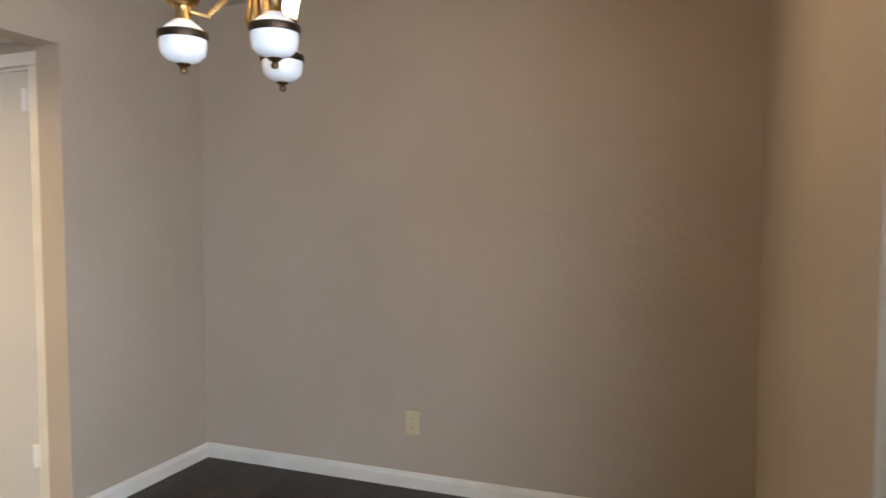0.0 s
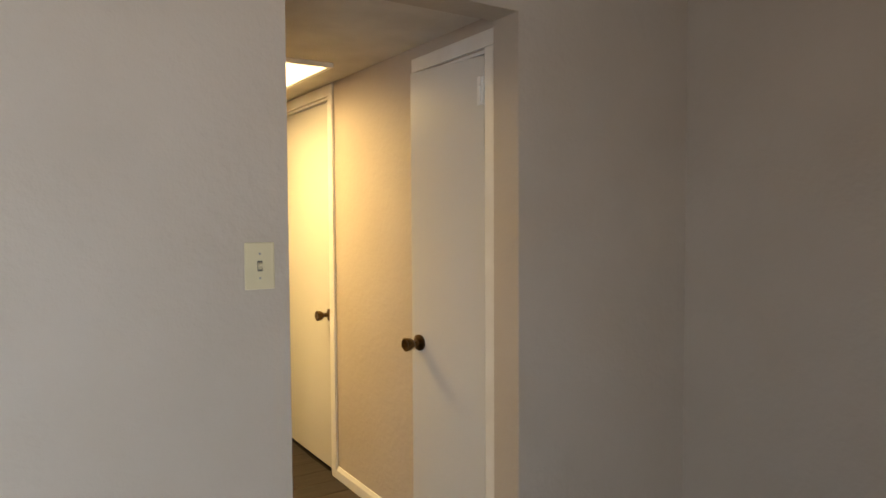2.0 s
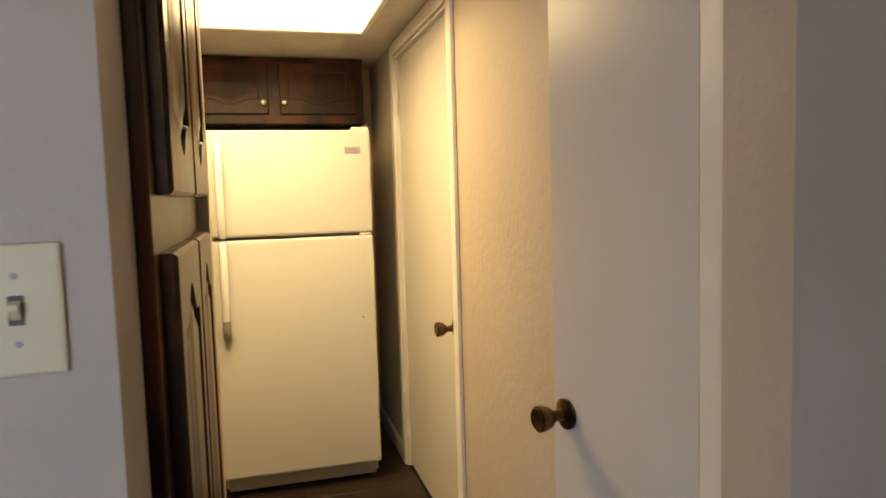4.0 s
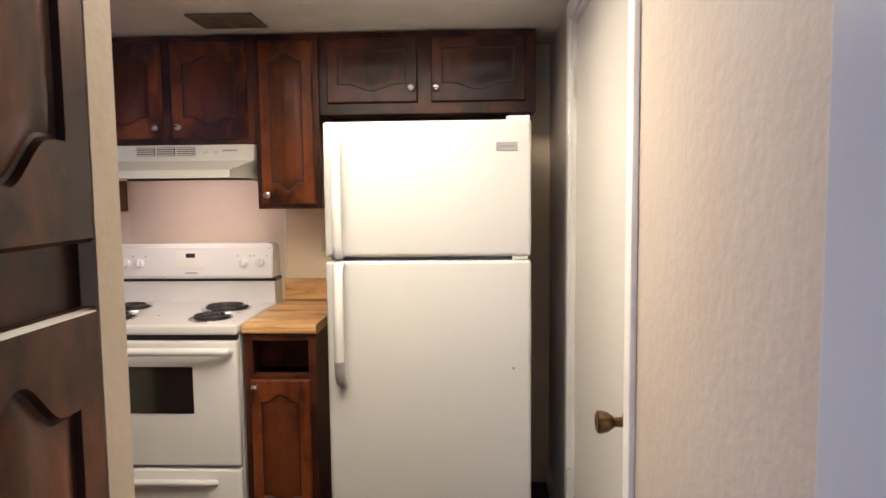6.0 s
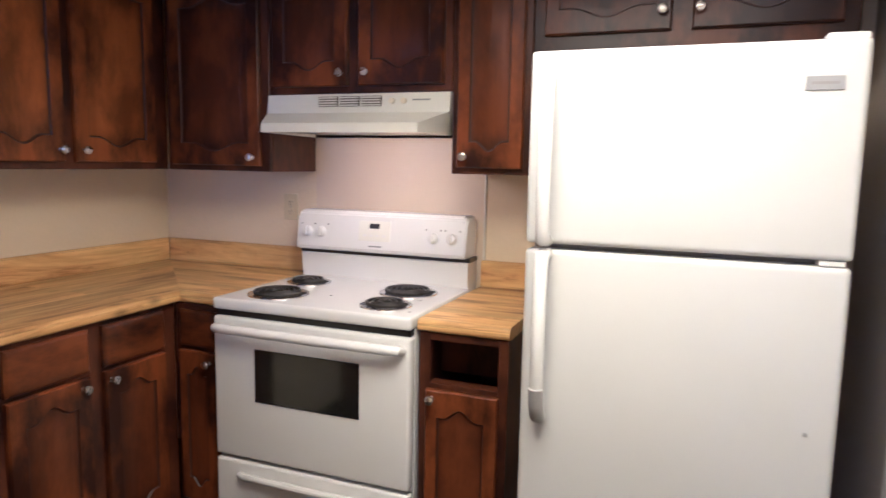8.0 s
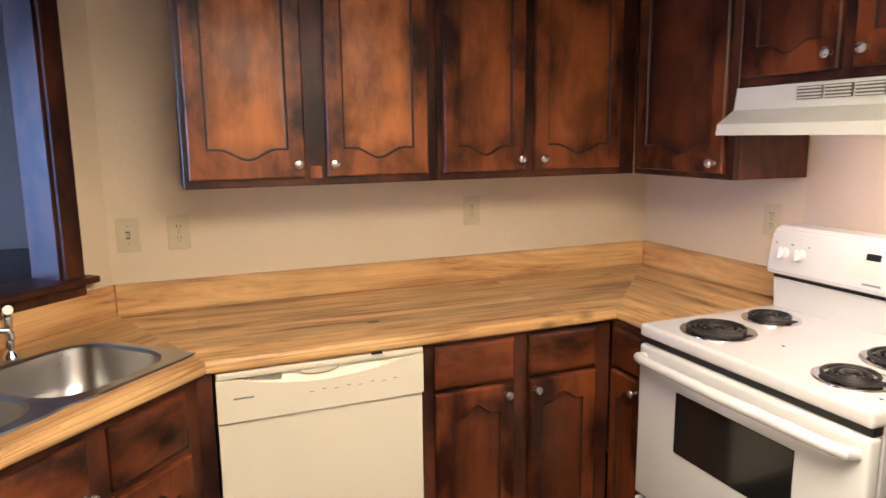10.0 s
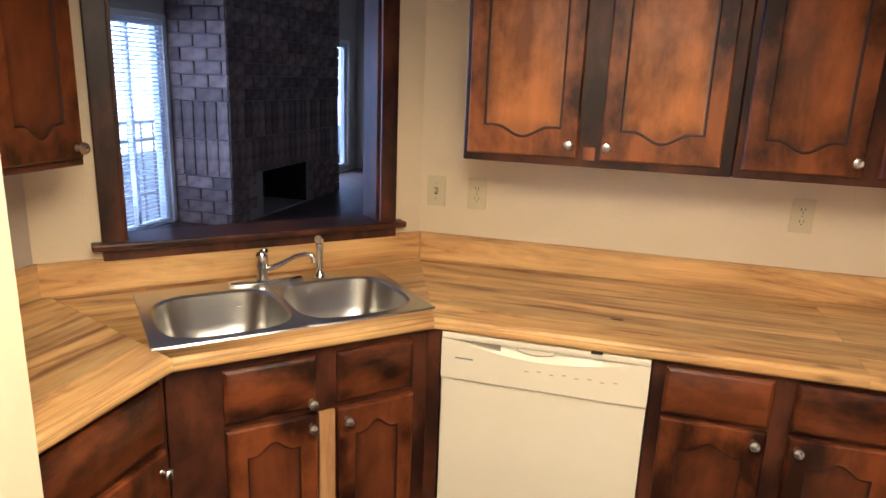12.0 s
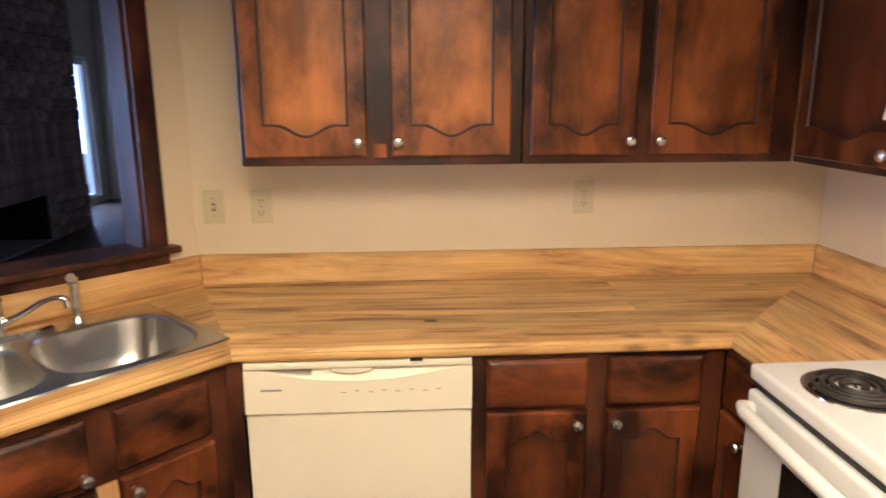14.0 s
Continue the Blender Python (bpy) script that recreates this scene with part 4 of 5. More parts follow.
for kx in (-1.218, -1.155, -0.660, -0.582):
    bm = bmesh.new()
    lathe(bm, [(0, 0.004), (0.023, 0.004), (0.023, -0.002), (0.019, -0.005), (0.017, -0.016), (0.013, -0.018), (0, -0.018)], (0, 0, 0), "y", 20)
    box(bm, -0.005, 0.005, -0.026, -0.015, -0.019, 0.019, bevel=0.002)
    k = part("control_knob", bm, WHITE, guard, "white control knob", smooth=True)
    k.matrix_basis = on_panel(kx, 1.105)
    for dx in (-0.030, 0.030):
        t = part("dial_mark", B(dx - 0.003, dx + 0.003, -0.0008, 0.0005, 0.028, 0.034), SIGN, guard)
        t.matrix_basis = on_panel(kx, 1.105)
c = part("clock_panel", B(-0.070, 0.070, -0.0016, 0.002, -0.040, 0.040, bevel=0.001), HOODM, guard, "pale clock panel")
c.matrix_basis = on_panel(-0.912, 1.118)
c2 = part("clock_display", B(-0.022, 0.022, -0.0026, 0.0, 0.010, 0.030), BLACK, c, "dark clock display")
for i in range(4):
    part("button", B(-0.050 + i * 0.028, -0.034 + i * 0.028, -0.0024, 0.0, -0.022, -0.014), WHITE, c)
mk = part("maker_mark", B(-0.028, 0.028, -0.0012, 0.001, -0.003, 0.003), SIGN, guard)
mk.matrix_basis = on_panel(-0.905, 1.058)

od = part("oven_door", B(SX0 + 0.002, SX1 - 0.002, SYF - 0.004, SYF + 0.040, 0.352, 0.853, bevel=0.012, segments=3), WHITE, st, smooth=True)
w = part("oven_window", B(-1.092, -0.690, SYF - 0.007, SYF - 0.003, 0.566, 0.752, bevel=0.002), OVENGL, od, "dark glass oven window")
bm = bmesh.new()
tube(bm, [(SX0 + 0.030, SYF, 0.812), (SX0 + 0.034, SYF - 0.030, 0.818), (SX0 + 0.07, SYF - 0.044, 0.821), (-0.89, SYF - 0.052, 0.822), (SX1 - 0.07, SYF - 0.044, 0.821), (SX1 - 0.034, SYF - 0.030, 0.818), (SX1 - 0.030, SYF, 0.812)],
     0.0165, 12)
part("handle", bm, WHITE, od, "white bar handle", smooth=True)
dw_ = part("drawer", B(SX0 + 0.002, SX1 - 0.002, SYF - 0.004, SYF + 0.040, 0.075, 0.340, bevel=0.012, segments=3), WHITE, st, "white storage drawer", smooth=True)
bm = bmesh.new()
tube(bm, [(SX0 + 0.10, SYF + 0.002, 0.285), (SX0 + 0.13, SYF - 0.020, 0.292), (-0.89, SYF - 0.026, 0.294), (SX1 - 0.13, SYF - 0.020, 0.292), (SX1 - 0.10, SYF + 0.002, 0.285)], 0.013, 10)
part("handle", bm, WHITE, dw_, smooth=True)


def burner(x, y, r):
    z = 0.918
    bm = bmesh.new()
    lathe(bm, [(r * 0.3, -0.002), (r * 0.9, 0.0005), (r + 0.005, 0.004), (r + 0.010, 0.0025), (r + 0.011, -0.001), (r, -0.003)], (x, y, z), "z", 32)
    pan = part("drip_pan", bm, CHROME, st, "chrome drip pan", smooth=True)
    bm = bmesh.new()
    turns, pts = (4 if r > 0.09 else 3), []
    for i in range(turns * 20 + 1):
        a = 2 * math.pi * i / 20
        rr = r * (0.18 + 0.76 * i / (turns * 20))
        pts.append((x + rr * math.cos(a), y + rr * math.sin(a), z + 0.010))
    tube(bm, pts, 0.0066, 6, 0.8)
    for i in range(3):
        a = 2 * math.pi * i / 3 + 0.5
        tube(bm, [(x + 0.01 * math.cos(a), y + 0.01 * math.sin(a), z + 0.003), (x + r * math.cos(a), y + r * math.sin(a), z + 0.003)], 0.003, 6)
    part("coil", bm, COIL, pan, "black spiral heating coil", smooth=True)


burner(-1.095, 3.965, 0.098)
burner(-1.128, 4.215, 0.076)
burner(-0.690, 4.195, 0.098)
burner(-0.668, 3.962, 0.078)
for x, y in ((-0.60, 4.08), (-0.56, 3.90), (-0.92, 4.02)):
    part("enamel_chip", B(x, x + 0.010, y, y + 0.006, 0.9165, 0.9178), BLACK, st, "small dark stain")

# ---- range hood ----
hd = thing("range_hood", pose(0, 0, 0), "almond under-cabinet range hood with a warm lamp", "range hood")
bm = bmesh.new()
rings = []
for z, xl, xr, yf in ((1.634, -1.268, -0.528, 4.160), (1.566, -1.268, -0.528, 4.150), (1.522, -1.205, -0.590, 4.024), (1.490, -1.205, -0.590, 4.020), (1.490, -1.198, -0.597, 4.028), (1.506, -1.198, -0.597, 4.030)):
    rings.append([(xl, yf, z), (xr, yf, z), (-0.528, 4.490, z), (-1.268, 4.490, z)])
bridge(bm, rings, True, True)
bmesh.ops.bevel(bm, geom=[e for e in bm.edges if e.calc_face_angle(0) > 0.3 and min(v.co.z for v in e.verts) > 1.515], offset=0.004, segments=2, affect="EDGES")
shell = part("shell", bm, HOODM, hd, smooth=True)
for i in range(3):
    g = part("vent_grille", B(-1.040 + i * 0.088, -0.962 + i * 0.088, 4.148, 4.156, 1.588, 1.624), DULL, shell, "slotted vent")
    for k in range(4):
        part("slat", B(-1.040 + i * 0.088, -0.962 + i * 0.088, 4.143, 4.1475, 1.590 + k * 0.009, 1.594 + k * 0.009), HOODM, g)
for i in range(2):
    bm = bmesh.new()
    lathe(bm, [(0, 0.004), (0.011, 0.004), (0.010, -0.005), (0, -0.006)], (-0.745 + i * 0.045, 4.152, 1.606), "y", 14)
    part("switch", bm, BISQUE, shell, smooth=True)
part("print", B(-0.665, -0.60, 4.1500, 4.1525, 1.606, 1.611), SIGN, shell)
part("lamp_lens", B(-0.99, -0.73, 4.07, 4.17, 1.4985, 1.5045, bevel=0.002), HOODGLOW, hd, "glowing lamp lens")
part("filter", B(-1.20, -0.60, 4.20, 4.44, 1.4985, 1.5045), STEEL, hd, "metal mesh filter")

# ---- dishwasher ----
dwm = pose(-1.482, 2.566, 0, 0, 0, 90)
dw = thing("dishwasher", dwm, "bisque built-in dishwasher with a curved handle recess", "dishwasher")
part("tub", B(0.006, 0.598, 0.03, 0.58, 0.10, 0.862), BISQUE, dw)
part("kick_plate", B(0.004, 0.600, 0.06, 0.075, 0.005, 0.115), BLACK, dw)
part("door_panel", B(0.002, 0.603, -0.006, 0.030, 0.118, 0.716, bevel=0.004), BISQUE, dw)


def dip(x):
    """Lower edge of the curved handle recess."""
    u = min(max((x - 0.028) / 0.546, 0), 1)
    return 0.846 - 0.036 * math.sin(math.pi * u)


bm = B(0.002, 0.603, -0.006, 0.030, 0.722, 0.864)
XS = [0.028 + 0.546 * i / 32 for i in range(33)]
prism(bm, [(0.002, 0.722), (0.603, 0.722), (0.603, 0.8465)] + [(x, dip(x)) for x in reversed(XS)] + [(0.002, 0.8465)], -0.018, -0.005, axis=1)
cp = part("control_panel", bm, BISQUE, dw)
part("top_rail", B(0.002, 0.603, -0.021, 0.029, 0.8475, 0.867, bevel=0.006), BISQUE, cp)
bm = bmesh.new()
bridge(bm, [[(x, -0.0178, dip(x) + 0.0006), (x, -0.0052, dip(x) + 0.0006 + 0.75 * (0.847 - dip(x))), (x, -0.0052, dip(x) - 0.001)] for x in XS[1:-1]], True, True)
part("handle_recess", bm, BISQUE, cp, "sloping curved handle recess", smooth=False)
# The larger, darker copy behind the latch paints its shadow.
for dx, y0, y1, mat, nm, lb in ((0.0, -0.0195, -0.006, BISQUE, "latch", ""), (0.004, -0.0165, -0.0055, DWGREY, "latch_shadow", "darker plate that paints the latch's shadow")):
    bm = bmesh.new()
    prism(bm, [(0.232 - dx, 0.8470)] + [(0.232 - dx + (0.105 + 2 * dx) * i / 12, 0.842 - (0.009 + dx) * math.sin(math.pi * i / 12) ** 0.6) for i in range(13)] + [(0.337 + dx, 0.8470)], y0, y1, axis=1)
    part(nm, bm, mat, cp, lb)
for i in range(5):
    part("vent_slot", B(0.128 - i * 0.018, 0.180, -0.0150, -0.0060, 0.8285 + i * 0.0038, 0.8300 + i * 0.0038), DWGREY, cp)
part("maker_mark", B(0.045, 0.100, -0.0190, -0.0175, 0.787, 0.792), SIGN, cp)
for i in range(8):
    part("key_print", B(0.255 + i * 0.036, 0.267 + i * 0.036, -0.0190, -0.0175, 0.777 + (i % 2) * 0.004, 0.780 + (i % 2) * 0.004), DWGREY, cp)
part("seam", B(0.004, 0.601, -0.002, 0.03, 0.7155, 0.7225), GREYP, dw)

# ---- wall plates ----


def plate(m, label, kind, name):
    """A cover plate in the local x-z plane, its face to -y."""
    t = thing(name, m, label, "outlet" if kind == "outlet" else "light switch", group="wall plates")
    part("cover_plate", B(-0.036, 0.036, -0.006, -0.0005, -0.058, 0.058, bevel=0.003), IVORY, t)
    if kind == "outlet":
        for s in (-0.02, 0.02):
            bm = bmesh.new()
            lathe(bm, [(0, -0.0075), (0.0135, -0.0075), (0.0155, -0.0065), (0.0155, -0.004), (0, -0.004)], (0, 0, s), "y", 16)
            r = part("receptacle", bm, IVORY, t)
            for dx in (-0.006, 0.006):
                part("slot", B(dx - 0.0013, dx + 0.0013, -0.0079, -0.007, s - 0.002, s + 0.007), IVORYD, r)
            part("ground_hole", B(-0.002, 0.002, -0.0079, -0.007, s - 0.010, s - 0.006), IVORYD, r)
        screws = (0,)
    else:
        part("toggle_slot", B(-0.006, 0.006, -0.0068, -0.005, -0.013, 0.013), IVORYD, t)
        bm = bmesh.new()
        prism(bm, [(-0.006, -0.009), (-0.016, 0.001), (-0.016, 0.006), (-0.006, 0.009)], -0.0042, 0.0042, axis=0)
        part("toggle", bm, IVORY, t, "toggle lever")
        screws = (-0.03, 0.03)
    for s in screws:
        bm = bmesh.new()
        lathe(bm, [(0, -0.0072), (0.0025, -0.007), (0.0032, -0.0055), (0, -0.0055)], (0, 0, s), "y", 10)
        part("screw", bm, GREYP, t)
    return t


plate(pose(-0.133, YD, 1.264), "ivory toggle light switch plate on the dining room wall", "switch", "light_switch").scale = (1.10, 1.0, 1.06)
plate(pose(DX, -0.006, 0.323, 0, 0, -90), "ivory duplex outlet low on the dining room wall", "outlet", "wall_outlet")
plate(pose(XW, 2.352, 1.178, 0, 0, 90), "ivory switch plate beside the pass-through", "switch", "light_switch")
plate(pose(XW, 2.512, 1.178, 0, 0, 90), "ivory duplex outlet above the counter", "outlet", "wall_outlet")
plate(pose(XW, 3.625, 1.196, 0, 0, 90), "ivory duplex outlet above the counter", "outlet", "wall_outlet")
plate(pose(-1.400, YN, 1.188), "ivory duplex outlet beside the stove", "outlet", "wall_outlet")
plate(pose(-0.290, YN, 1.200), "ivory duplex outlet beside the fridge", "outlet", "wall_outlet")
sp = thing("splash_panel", pose(0, 0, 0), "pale laminate panel on the wall behind the stove", "panel")
part("sheet", B(-1.268, -0.500, YN - 0.004, YN - 0.0005, 0.93, 1.49), SPLASH, sp)
part("edge_trim", B(-0.504, -0.496, YN - 0.007, YN - 0.0005, 1.014, 1.49), TRIM, sp)

# ---- ceiling light, registers ----
cl = thing("ceiling_light", pose(0, 0, 0), "lit flush fluorescent ceiling panel with prismatic diffuser", "ceiling light")
lx0, lx1, ly0, ly1 = -0.61, 0.592, 2.385, 3.570
part("diffuser", B(lx0 + 0.018, lx1 - 0.018, ly0 + 0.018, ly1 - 0.018, ZK - 0.016, ZK - 0.006), DIFFUSER, cl, "glowing prismatic diffuser")
for a in ((lx0, lx1, ly0, ly0 + 0.02), (lx0, lx1, ly1 - 0.02, ly1), (lx0, lx0 + 0.02, ly0 + 0.0205, ly1 - 0.0205), (lx1 - 0.02, lx1, ly0 + 0.0205, ly1 - 0.0205)):
    part("frame_side", B(*a, ZK - 0.022, ZK - 0.001, bevel=0.003), TRIM, cl)


def register(m, w, h, label, bays):
    """A slatted air register in the local x-y plane, facing down -z."""
    t = thing("air_register", m, label, "vent")
    part("back_plate", B(0.01, w - 0.01, 0.01, h - 0.01, -0.004, -0.001), BLACK, t)
    for a in ((0, w, 0, 0.018), (0, w, h - 0.018, h), (0, 0.018, 0.0185, h - 0.0185), (w - 0.018, w, 0.0185, h - 0.0185)):
        part("rim", B(*a, -0.010, -0.001, bevel=0.003), DULL, t)
    if bays > 1:
        part("divider", B(w / 2 - 0.012, w / 2 + 0.012, 0.0185, h - 0.0185, -0.010, -0.001), DULL, t)
    n = int((h - 0.036) / 0.016)
    for i in range(n):
        y = 0.022 + i * 0.016
        s = part("slat", B(0.0185, w - 0.0185, y, y + 0.010, -0.0085, -0.005), DULL, t)
    return t


register(pose(-0.676, 3.842, ZK), 0.255, 0.205, "dull brown two-bay ceiling register near the cabinets", 2)
register(pose(0.180, YD, 2.305, -90, 0, 0), 0.235, 0.115, "dull brown wall register above the opening", 1)

# ---- chandelier ----
ch = thing("chandelier", pose(-0.215, -0.450, -0.032), "three-light brass chandelier with white porcelain pots, lit", "chandelier")
bm = bmesh.new()
lathe(bm, [(0, 1.73), (0.012, 1.735), (0.02, 1.76), (0.012, 1.79), (0.022, 1.83), (0.03, 1.87), (0.016, 1.90), (0.010, 1.93), (0.010, 2.02), (0.024, 2.06), (0.010, 2.09), (0.006, 2.12), (0, 2.12)])
part("stem", bm, BRASS, ch, "turned brass stem", smooth=True)
bm = bmesh.new()
lathe(bm, [(0, 2.405), (0.02, 2.405), (0.055, 2.425), (0.062, 2.457), (0, 2.457)])
part("canopy", bm, BRASS, ch, smooth=True)
for i in range(9):
    a, b = 2.115 + i * 0.0325, 2.115 + (i + 1) * 0.0325 + 0.006
    pts = []
    for k in range(13):
        q = 2 * math.pi * k / 12
        x, z = 0.009 * math.cos(q), (a + b) / 2 + (b - a) / 2 * math.sin(q)
        pts.append((x, 0, z) if i % 2 else (0, x, z))
    part("chain_link", tube(bmesh.new(), pts, 0.0022, 6), BRASS, ch, smooth=True)
for ax, ay in ((0.122, 0.018), (-0.100, 0.091), (-0.076, -0.100)):
    al = math.hypot(ax, ay)
    ux, uy = ax / al, ay / al
    bm = bmesh.new()
    lathe(bm, [(0, 1.640), (0.006, 1.642), (0.008, 1.648), (0.005, 1.653), (0.012, 1.657), (0.014, 1.660), (0, 1.661)], (ax, ay, 0))
    part("finial", bm, BRONZE, ch, smooth=True)
    bm = bmesh.new()
    lathe(bm, [(0, 1.660), (0.014, 1.660), (0.030, 1.666), (0.041, 1.676), (0.0445, 1.690), (0.0450, 1.710), (0.042, 1.721), (0.032, 1.731), (0.018, 1.742), (0, 1.743)], (ax, ay, 0), sides=32)
    pot = part("pot", bm, PORCEL, ch, "white glazed porcelain pot", smooth=True)
    bm = bmesh.new()
    lathe(bm, [(0.041, 1.704), (0.0470, 1.705), (0.0480, 1.712), (0.0470, 1.719), (0.041, 1.721)], (ax, ay, 0), sides=32)
    part("band", bm, BANDM, pot, "dark metal band", smooth=True)
    bm = bmesh.new()
    lathe(bm, [(0, 1.741), (0.018, 1.741), (0.014, 1.752), (0.016, 1.768), (0.028, 1.774), (0.034, 1.784), (0.033, 1.795), (0, 1.796)], (ax, ay, 0))
    part("cup", bm, BRASS, ch, smooth=True)
    bm = bmesh.new()
    prof = [(0.026, 1.794), (0.032, 1.800), (0.037, 1.83), (0.045, 1.87), (0.060, 1.905), (0.057, 1.905), (0.042, 1.868), (0.034, 1.83), (0.028, 1.803)]
    rings = []
    for r, z in prof:
        rings.append([(ax + r * (1 + 0.05 * math.cos(10 * q)) * math.cos(q), ay + r * (1 + 0.05 * math.cos(10 * q)) * math.sin(q), z) for q in (2 * math.pi * k / 60 for k in range(60))])
    part("shade", bridge(bm, rings), SHADE, ch, "glowing fluted glass shade", smooth=True)
    pts = [(ux * 0.01, uy * 0.01, 1.84), (ux * 0.05, uy * 0.05, 1.80), (ux * 0.09, uy * 0.09, 1.755), (ux * (al - 0.012), uy * (al - 0.012), 1.762)]
    part("arm", tube(bmesh.new(), pts, 0.0055, 8), BRASS, ch, "curved brass arm", smooth=True)
    lamp("chandelier_lamp", "POINT", pose(-0.215 + ax, -0.450 + ay, 1.915), 4.5, (1.0, 0.76, 0.50), 0.03)

# ---- patio door and living room windows ----


def glazed(name, x0, x1, z0, z1, leaves, label, cased=True):
    t = thing(name, pose(0, 0, 0), label, "window", kind="structure")
    y = DY - 0.07
    fw = 0.055
    for a, b in ((x0, x0 + fw), (x1 - fw, x1)):
        part("frame_side", B(a, b, y - 0.04, y + 0.04, z0, z1), ALU, t)
    part("frame_head", B(x0 + fw, x1 - fw, y - 0.04, y + 0.04, z1 - fw, z1), ALU, t)
    part("frame_sill", B(x0 + fw, x1 - fw, y - 0.04, y + 0.04, z0, z0 + 0.04), ALU, t)
    for i in range(1, leaves):
        m_ = x0 + (x1 - x0) * i / leaves
        part("mullion", B(m_ - 0.022, m_ + 0.022, y - 0.03, y + 0.03, z0 + 0.04, z1 - fw), ALU, t)
    for i in range(leaves):
        a = x0 + (x1 - x0) * i / leaves + (fw if i == 0 else 0.023)
        b = x0 + (x1 - x0) * (i + 1) / leaves - (fw if i == leaves - 1 else 0.023)
        p = part("pane", B(a, b, y - 0.003, y + 0.003, z0 + 0.04, z1 - fw), PANE, t)
        p.visible_shadow = False
    if not cased:
        return t
    cwid = 0.06
    for a, b in ((x0 - cwid, x0 - 0.001), (x1 + 0.001, x1 + cwid)):
        part("side_casing", B(a, b, DY + 0.001, DY + 0.016, z0, z1 + 0.001, bevel=0.004), TRIM, t)
    part("head_casing", B(x0 - cwid, x1 + cwid, DY + 0.001, DY + 0.016, z1 + 0.0015, z1 + cwid, bevel=0.004), TRIM, t)
    return t


glazed("window_2", SD0, SD1, 0.02, SDZ, 2, "white-framed glazed patio door letting in blue daylight", False)
glazed("window_3", LW0, LW1, 0.02, LWZ, 3, "white-framed glazed door with closed blinds")
glazed("window_4", EW0, EW1, EWZ0, EWZ1, 2, "white-framed window behind the fireplace")


def blinds(x0, x1, z0, z1, label):
    t = thing("venetian_blind", pose(0, 0, 0), label, "window blind")
    y = DY + 0.036
    part("head_rail", B(x0, x1, y - 0.018, y + 0.018, z1 - 0.04, z1, bevel=0.003), VINYL, t)
    part("bottom_rail", B(x0, x1, y - 0.014, y + 0.014, z0, z0 + 0.018, bevel=0.003), VINYL, t)
    bm = bmesh.new()
    prism(bm, [(-0.021, -0.010), (-0.008, 0.001), (0.010, 0.005), (0.021, 0.006), (0.010, 0.0035), (-0.008, -0.001)], x0, x1, axis=0)
    first = part("slat", bm, VINYL, t)
    n = int((z1 - z0 - 0.07) / 0.040)
    first.location = (0, y, z0 + 0.04)
    for i in range(1, n):
        s = first.copy()
        scene.collection.objects.link(s)
        s.location = (0, y, z0 + 0.04 + i * 0.040)
    for x in (x0 + 0.12, (x0 + x1) / 2, x1 - 0.12):
        part("ladder_cord", tube(bmesh.new(), [(x, y + 0.022, z0), (x, y + 0.022, z1 - 0.03)], 0.0012, 6), VINYL, t)
    part("tilt_wand", tube(bmesh.new(), [(x0 + 0.06, y + 0.026, z1 - 0.05), (x0 + 0.062, y + 0.028, z1 - 0.75)], 0.004, 6), VINYL, t)


blinds(LW0 + 0.06, LW1 - 0.02, 0.05, LWZ - 0.01, "white horizontal blinds hanging before the glazed door")
rail = thing("porch_railing", pose(0, 0, 0), "dark metal porch railing outside the glazed door", "railing")
for z in (0.95, 0.75, 0.12):
    part("rail", B(-7.6, -2.6, -2.42, -2.38, z, z + 0.035), GREYP, rail)
for i in range(24):
    part("baluster", B(-7.45 + i * 0.205, -7.43 + i * 0.205, -2.41, -2.39, -0.2, 0.96), GREYP, rail)
post = thing("porch_post", pose(0, 0, 0), "grey wooden porch post outside", "post")
part("shaft", B(-5.82, -5.72, -2.45, -2.35, -0.2, 2.5, bevel=0.005), GREYP, post)

# ---- fireplace of brick ----
GX0, GX1, GYF = -8.25, -5.63, -0.85
BX0, BX1, BZ0, BZ1 = -7.30, -6.25, 0.015, 0.51
fp = thing("fireplace", pose(0, 0, 0), "dark brown brick fireplace breast with a sooty black firebox", "fireplace")
bm = bmesh.new()
g = 0.012
box(bm, GX0 + g, BX0, DY, GYF - g, 0, 3.30)
box(bm, BX1, GX1 - g, DY, GYF - g, 0, 3.30)
box(bm, BX0, BX1, DY, GYF - g, BZ1, 3.30)
box(bm, BX0, BX1, DY, GYF - g, 0, BZ0)
core = part("mortar_core", bm, MORTAR, fp, "grey mortar")
bm = bmesh.new()
box(bm, BX0 - 0.002, BX1 + 0.002, DY, DY + 0.08, BZ0, BZ1)
box(bm, BX0 - 0.001, BX0 + 0.012, DY + 0.08, GYF - 0.02, BZ0, BZ1)
box(bm, BX1 - 0.012, BX1 + 0.001, DY + 0.08, GYF - 0.02, BZ0, BZ1)
box(bm, BX0, BX1, DY + 0.08, GYF - 0.02, BZ1 - 0.012, BZ1 + 0.001)
part("firebox", bm, SOOT, fp, "sooty black firebox lining")


def brick_data(name, w, h):
    me = bpy.data.meshes.new(name)
    b = B(0, w, 0, 0.022, 0, h, bevel=0.004, segments=1)
    b.to_mesh(me)
    b.free()
    me.materials.append(BRICK)
    return me


COURSES, z = [], 0.006
while z < 3.18:
    tall = 0.50 < z < 0.56 or 0.85 < z < 0.95
    hh = 0.37 if tall else 0.118
    COURSES.append((z, hh, tall))
    z += hh + 0.011
rng = random.Random(4)


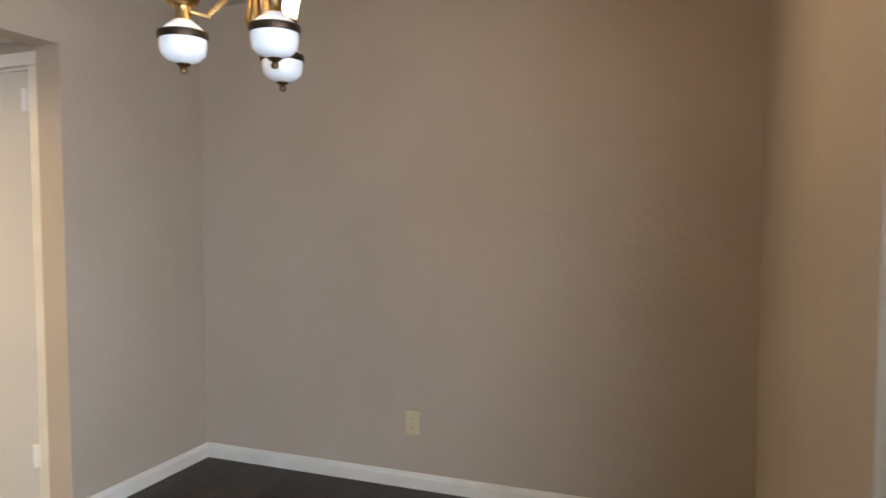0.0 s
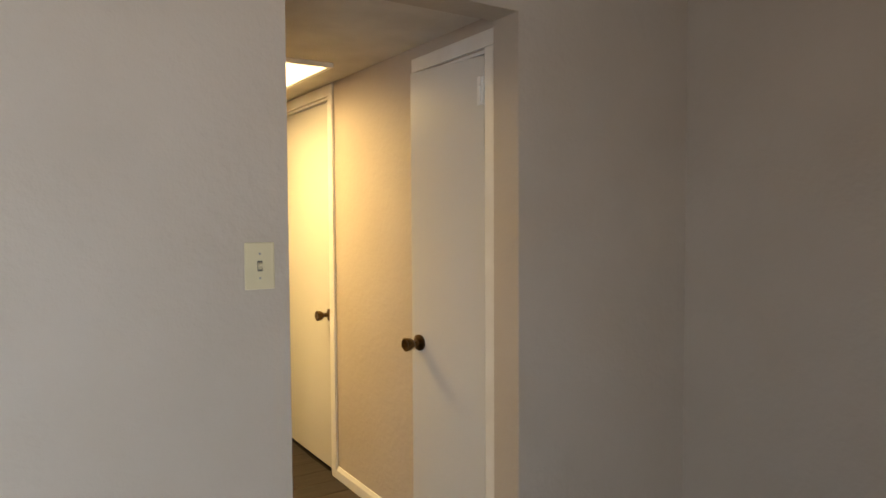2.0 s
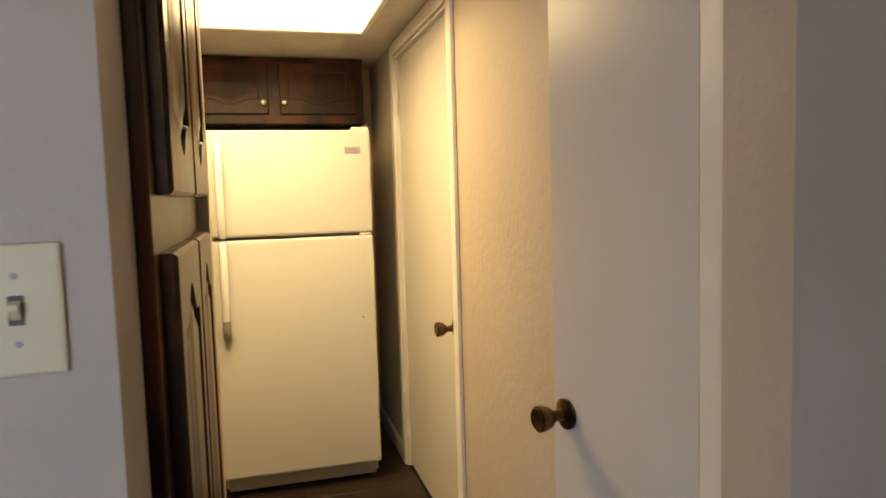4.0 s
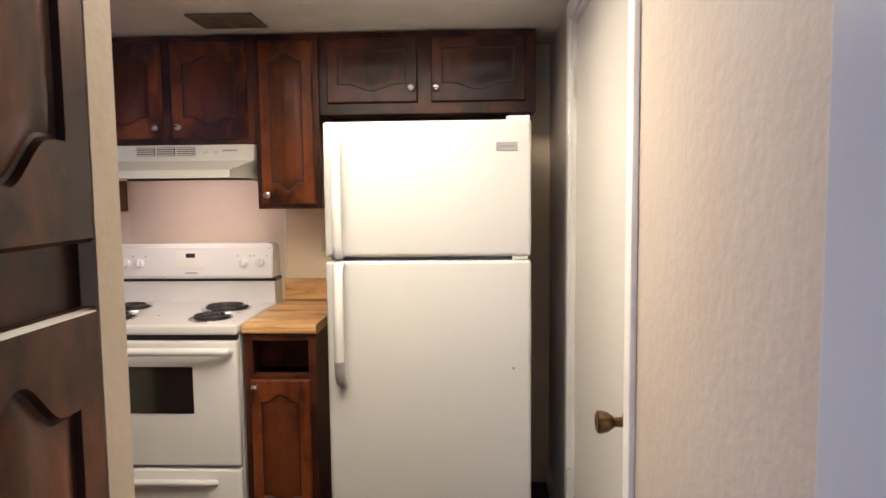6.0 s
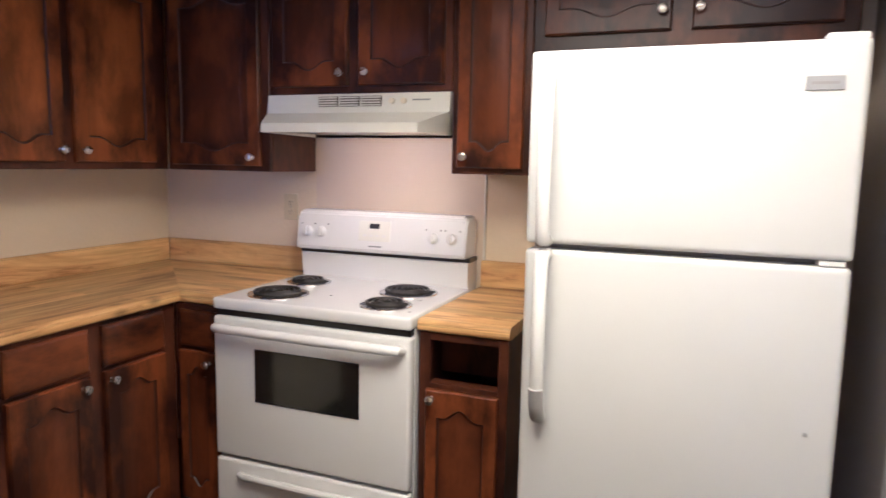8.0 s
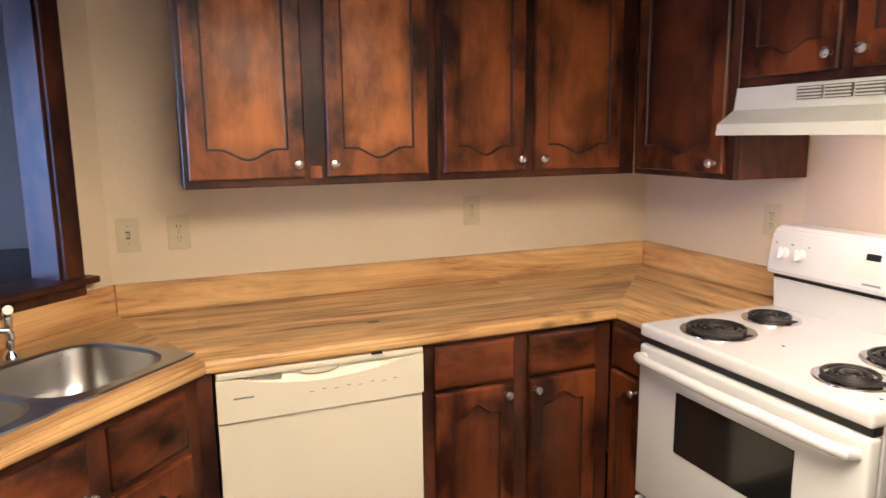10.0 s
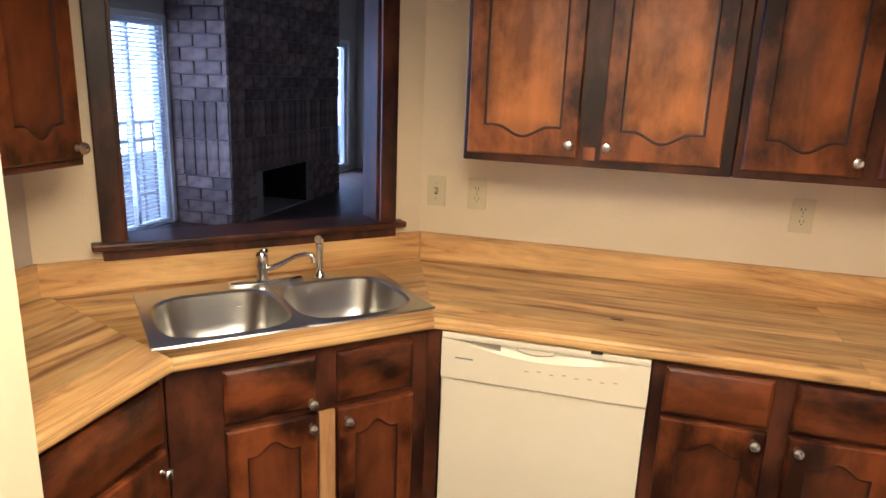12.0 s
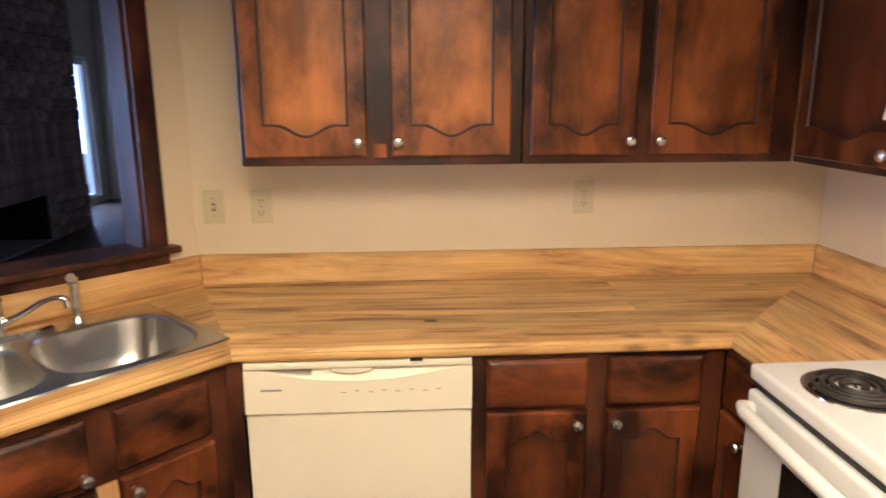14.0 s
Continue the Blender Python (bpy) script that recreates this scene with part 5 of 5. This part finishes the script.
def lay(m, length, skip, data, limit):
    """Courses of brick along local x, their faces to -y."""
    made = 0
    for row, (z, hh, tall) in enumerate(COURSES):
        bw = 0.125 if tall else 0.300
        x = 0.0 if tall or row % 2 == 0 else -0.156
        while x < length - 0.02:
            a, b = max(x, 0.0), min(x + bw, length)
            if b - a > 0.03 and not skip(a, b, z, z + hh) and made < limit:
                key = (round(b - a, 3), hh)
                if key not in data:
                    data[key] = brick_data("brick", b - a, hh)
                o = new("brick", data[key])
                o.parent = fp
                o.matrix_basis = m @ pose(a, -0.022 + rng.uniform(0, 0.005), z)
                made += 1
            x += bw + 0.011


DATA = {}
lay(pose(GX1 - 0.0005 - 0.0, DY + 0.004, 0, 0, 0, 90) @ pose(0, 0.010, 0), GYF - DY - 0.006, lambda *a: False, DATA, 200)
lay(pose(GX1 - 0.004, GYF, 0, 0, 0, 180) @ pose(0, 0.010, 0), GX1 - GX0 - 0.008,
    lambda a, b, z0, z1: GX1 - b < BX1 + 0.01 and GX1 - a > BX0 - 0.01 and z1 > BZ0 and z0 < BZ1, DATA, 480)

# ---- floor planks ----
rng = random.Random(8)
PL, PWID = 1.22, 0.155
pdata = {}


def plank_field(x0, x1, y0, y1, parent, skip=None):
    """Planks along x, staggered, with a narrow open seam."""
    y, row = y0, 0
    while y < y1 - 0.01:
        ye = min(y + PWID, y1)
        x = x0 - rng.uniform(0, PL)
        while x < x1 - 0.01:
            a, b = max(x, x0), min(x + PL, x1)
            if b - a > 0.05 and not (skip and skip(a, b, y, ye)):
                key = (round(b - a, 2), round(ye - y, 3))
                if key not in pdata:
                    me = bpy.data.meshes.new("plank")
                    q = B(0.0008, key[0] - 0.0008, 0.0008, key[1] - 0.0008, -0.011, 0.0, bevel=0.0012, segments=1)
                    q.to_mesh(me)
                    q.free()
                    me.materials.append(PLANK)
                    pdata[key] = me
                o = new("plank", pdata[key])
                o.parent = parent
                o.location = (a, y, -0.0005)
            x += PL
        y, row = ye, row + 1


floor_ob = bpy.data.objects["floor"]
plank_field(-2.6, DX, DY, YD, floor_ob)
plank_field(OX0, OX1, YD, YS, floor_ob)
plank_field(-1.49, XE, YS, YN, floor_ob)
structure("floor_living", B(LX, -2.6, DY, LN, -0.011, -0.001), CARPET, "dark wood floor of the living room", "floor")
structure("floor_link", B(-2.6, -1.49, YD, LN, -0.011, -0.001), CARPET, "dark wood floor behind the pass-through", "floor")
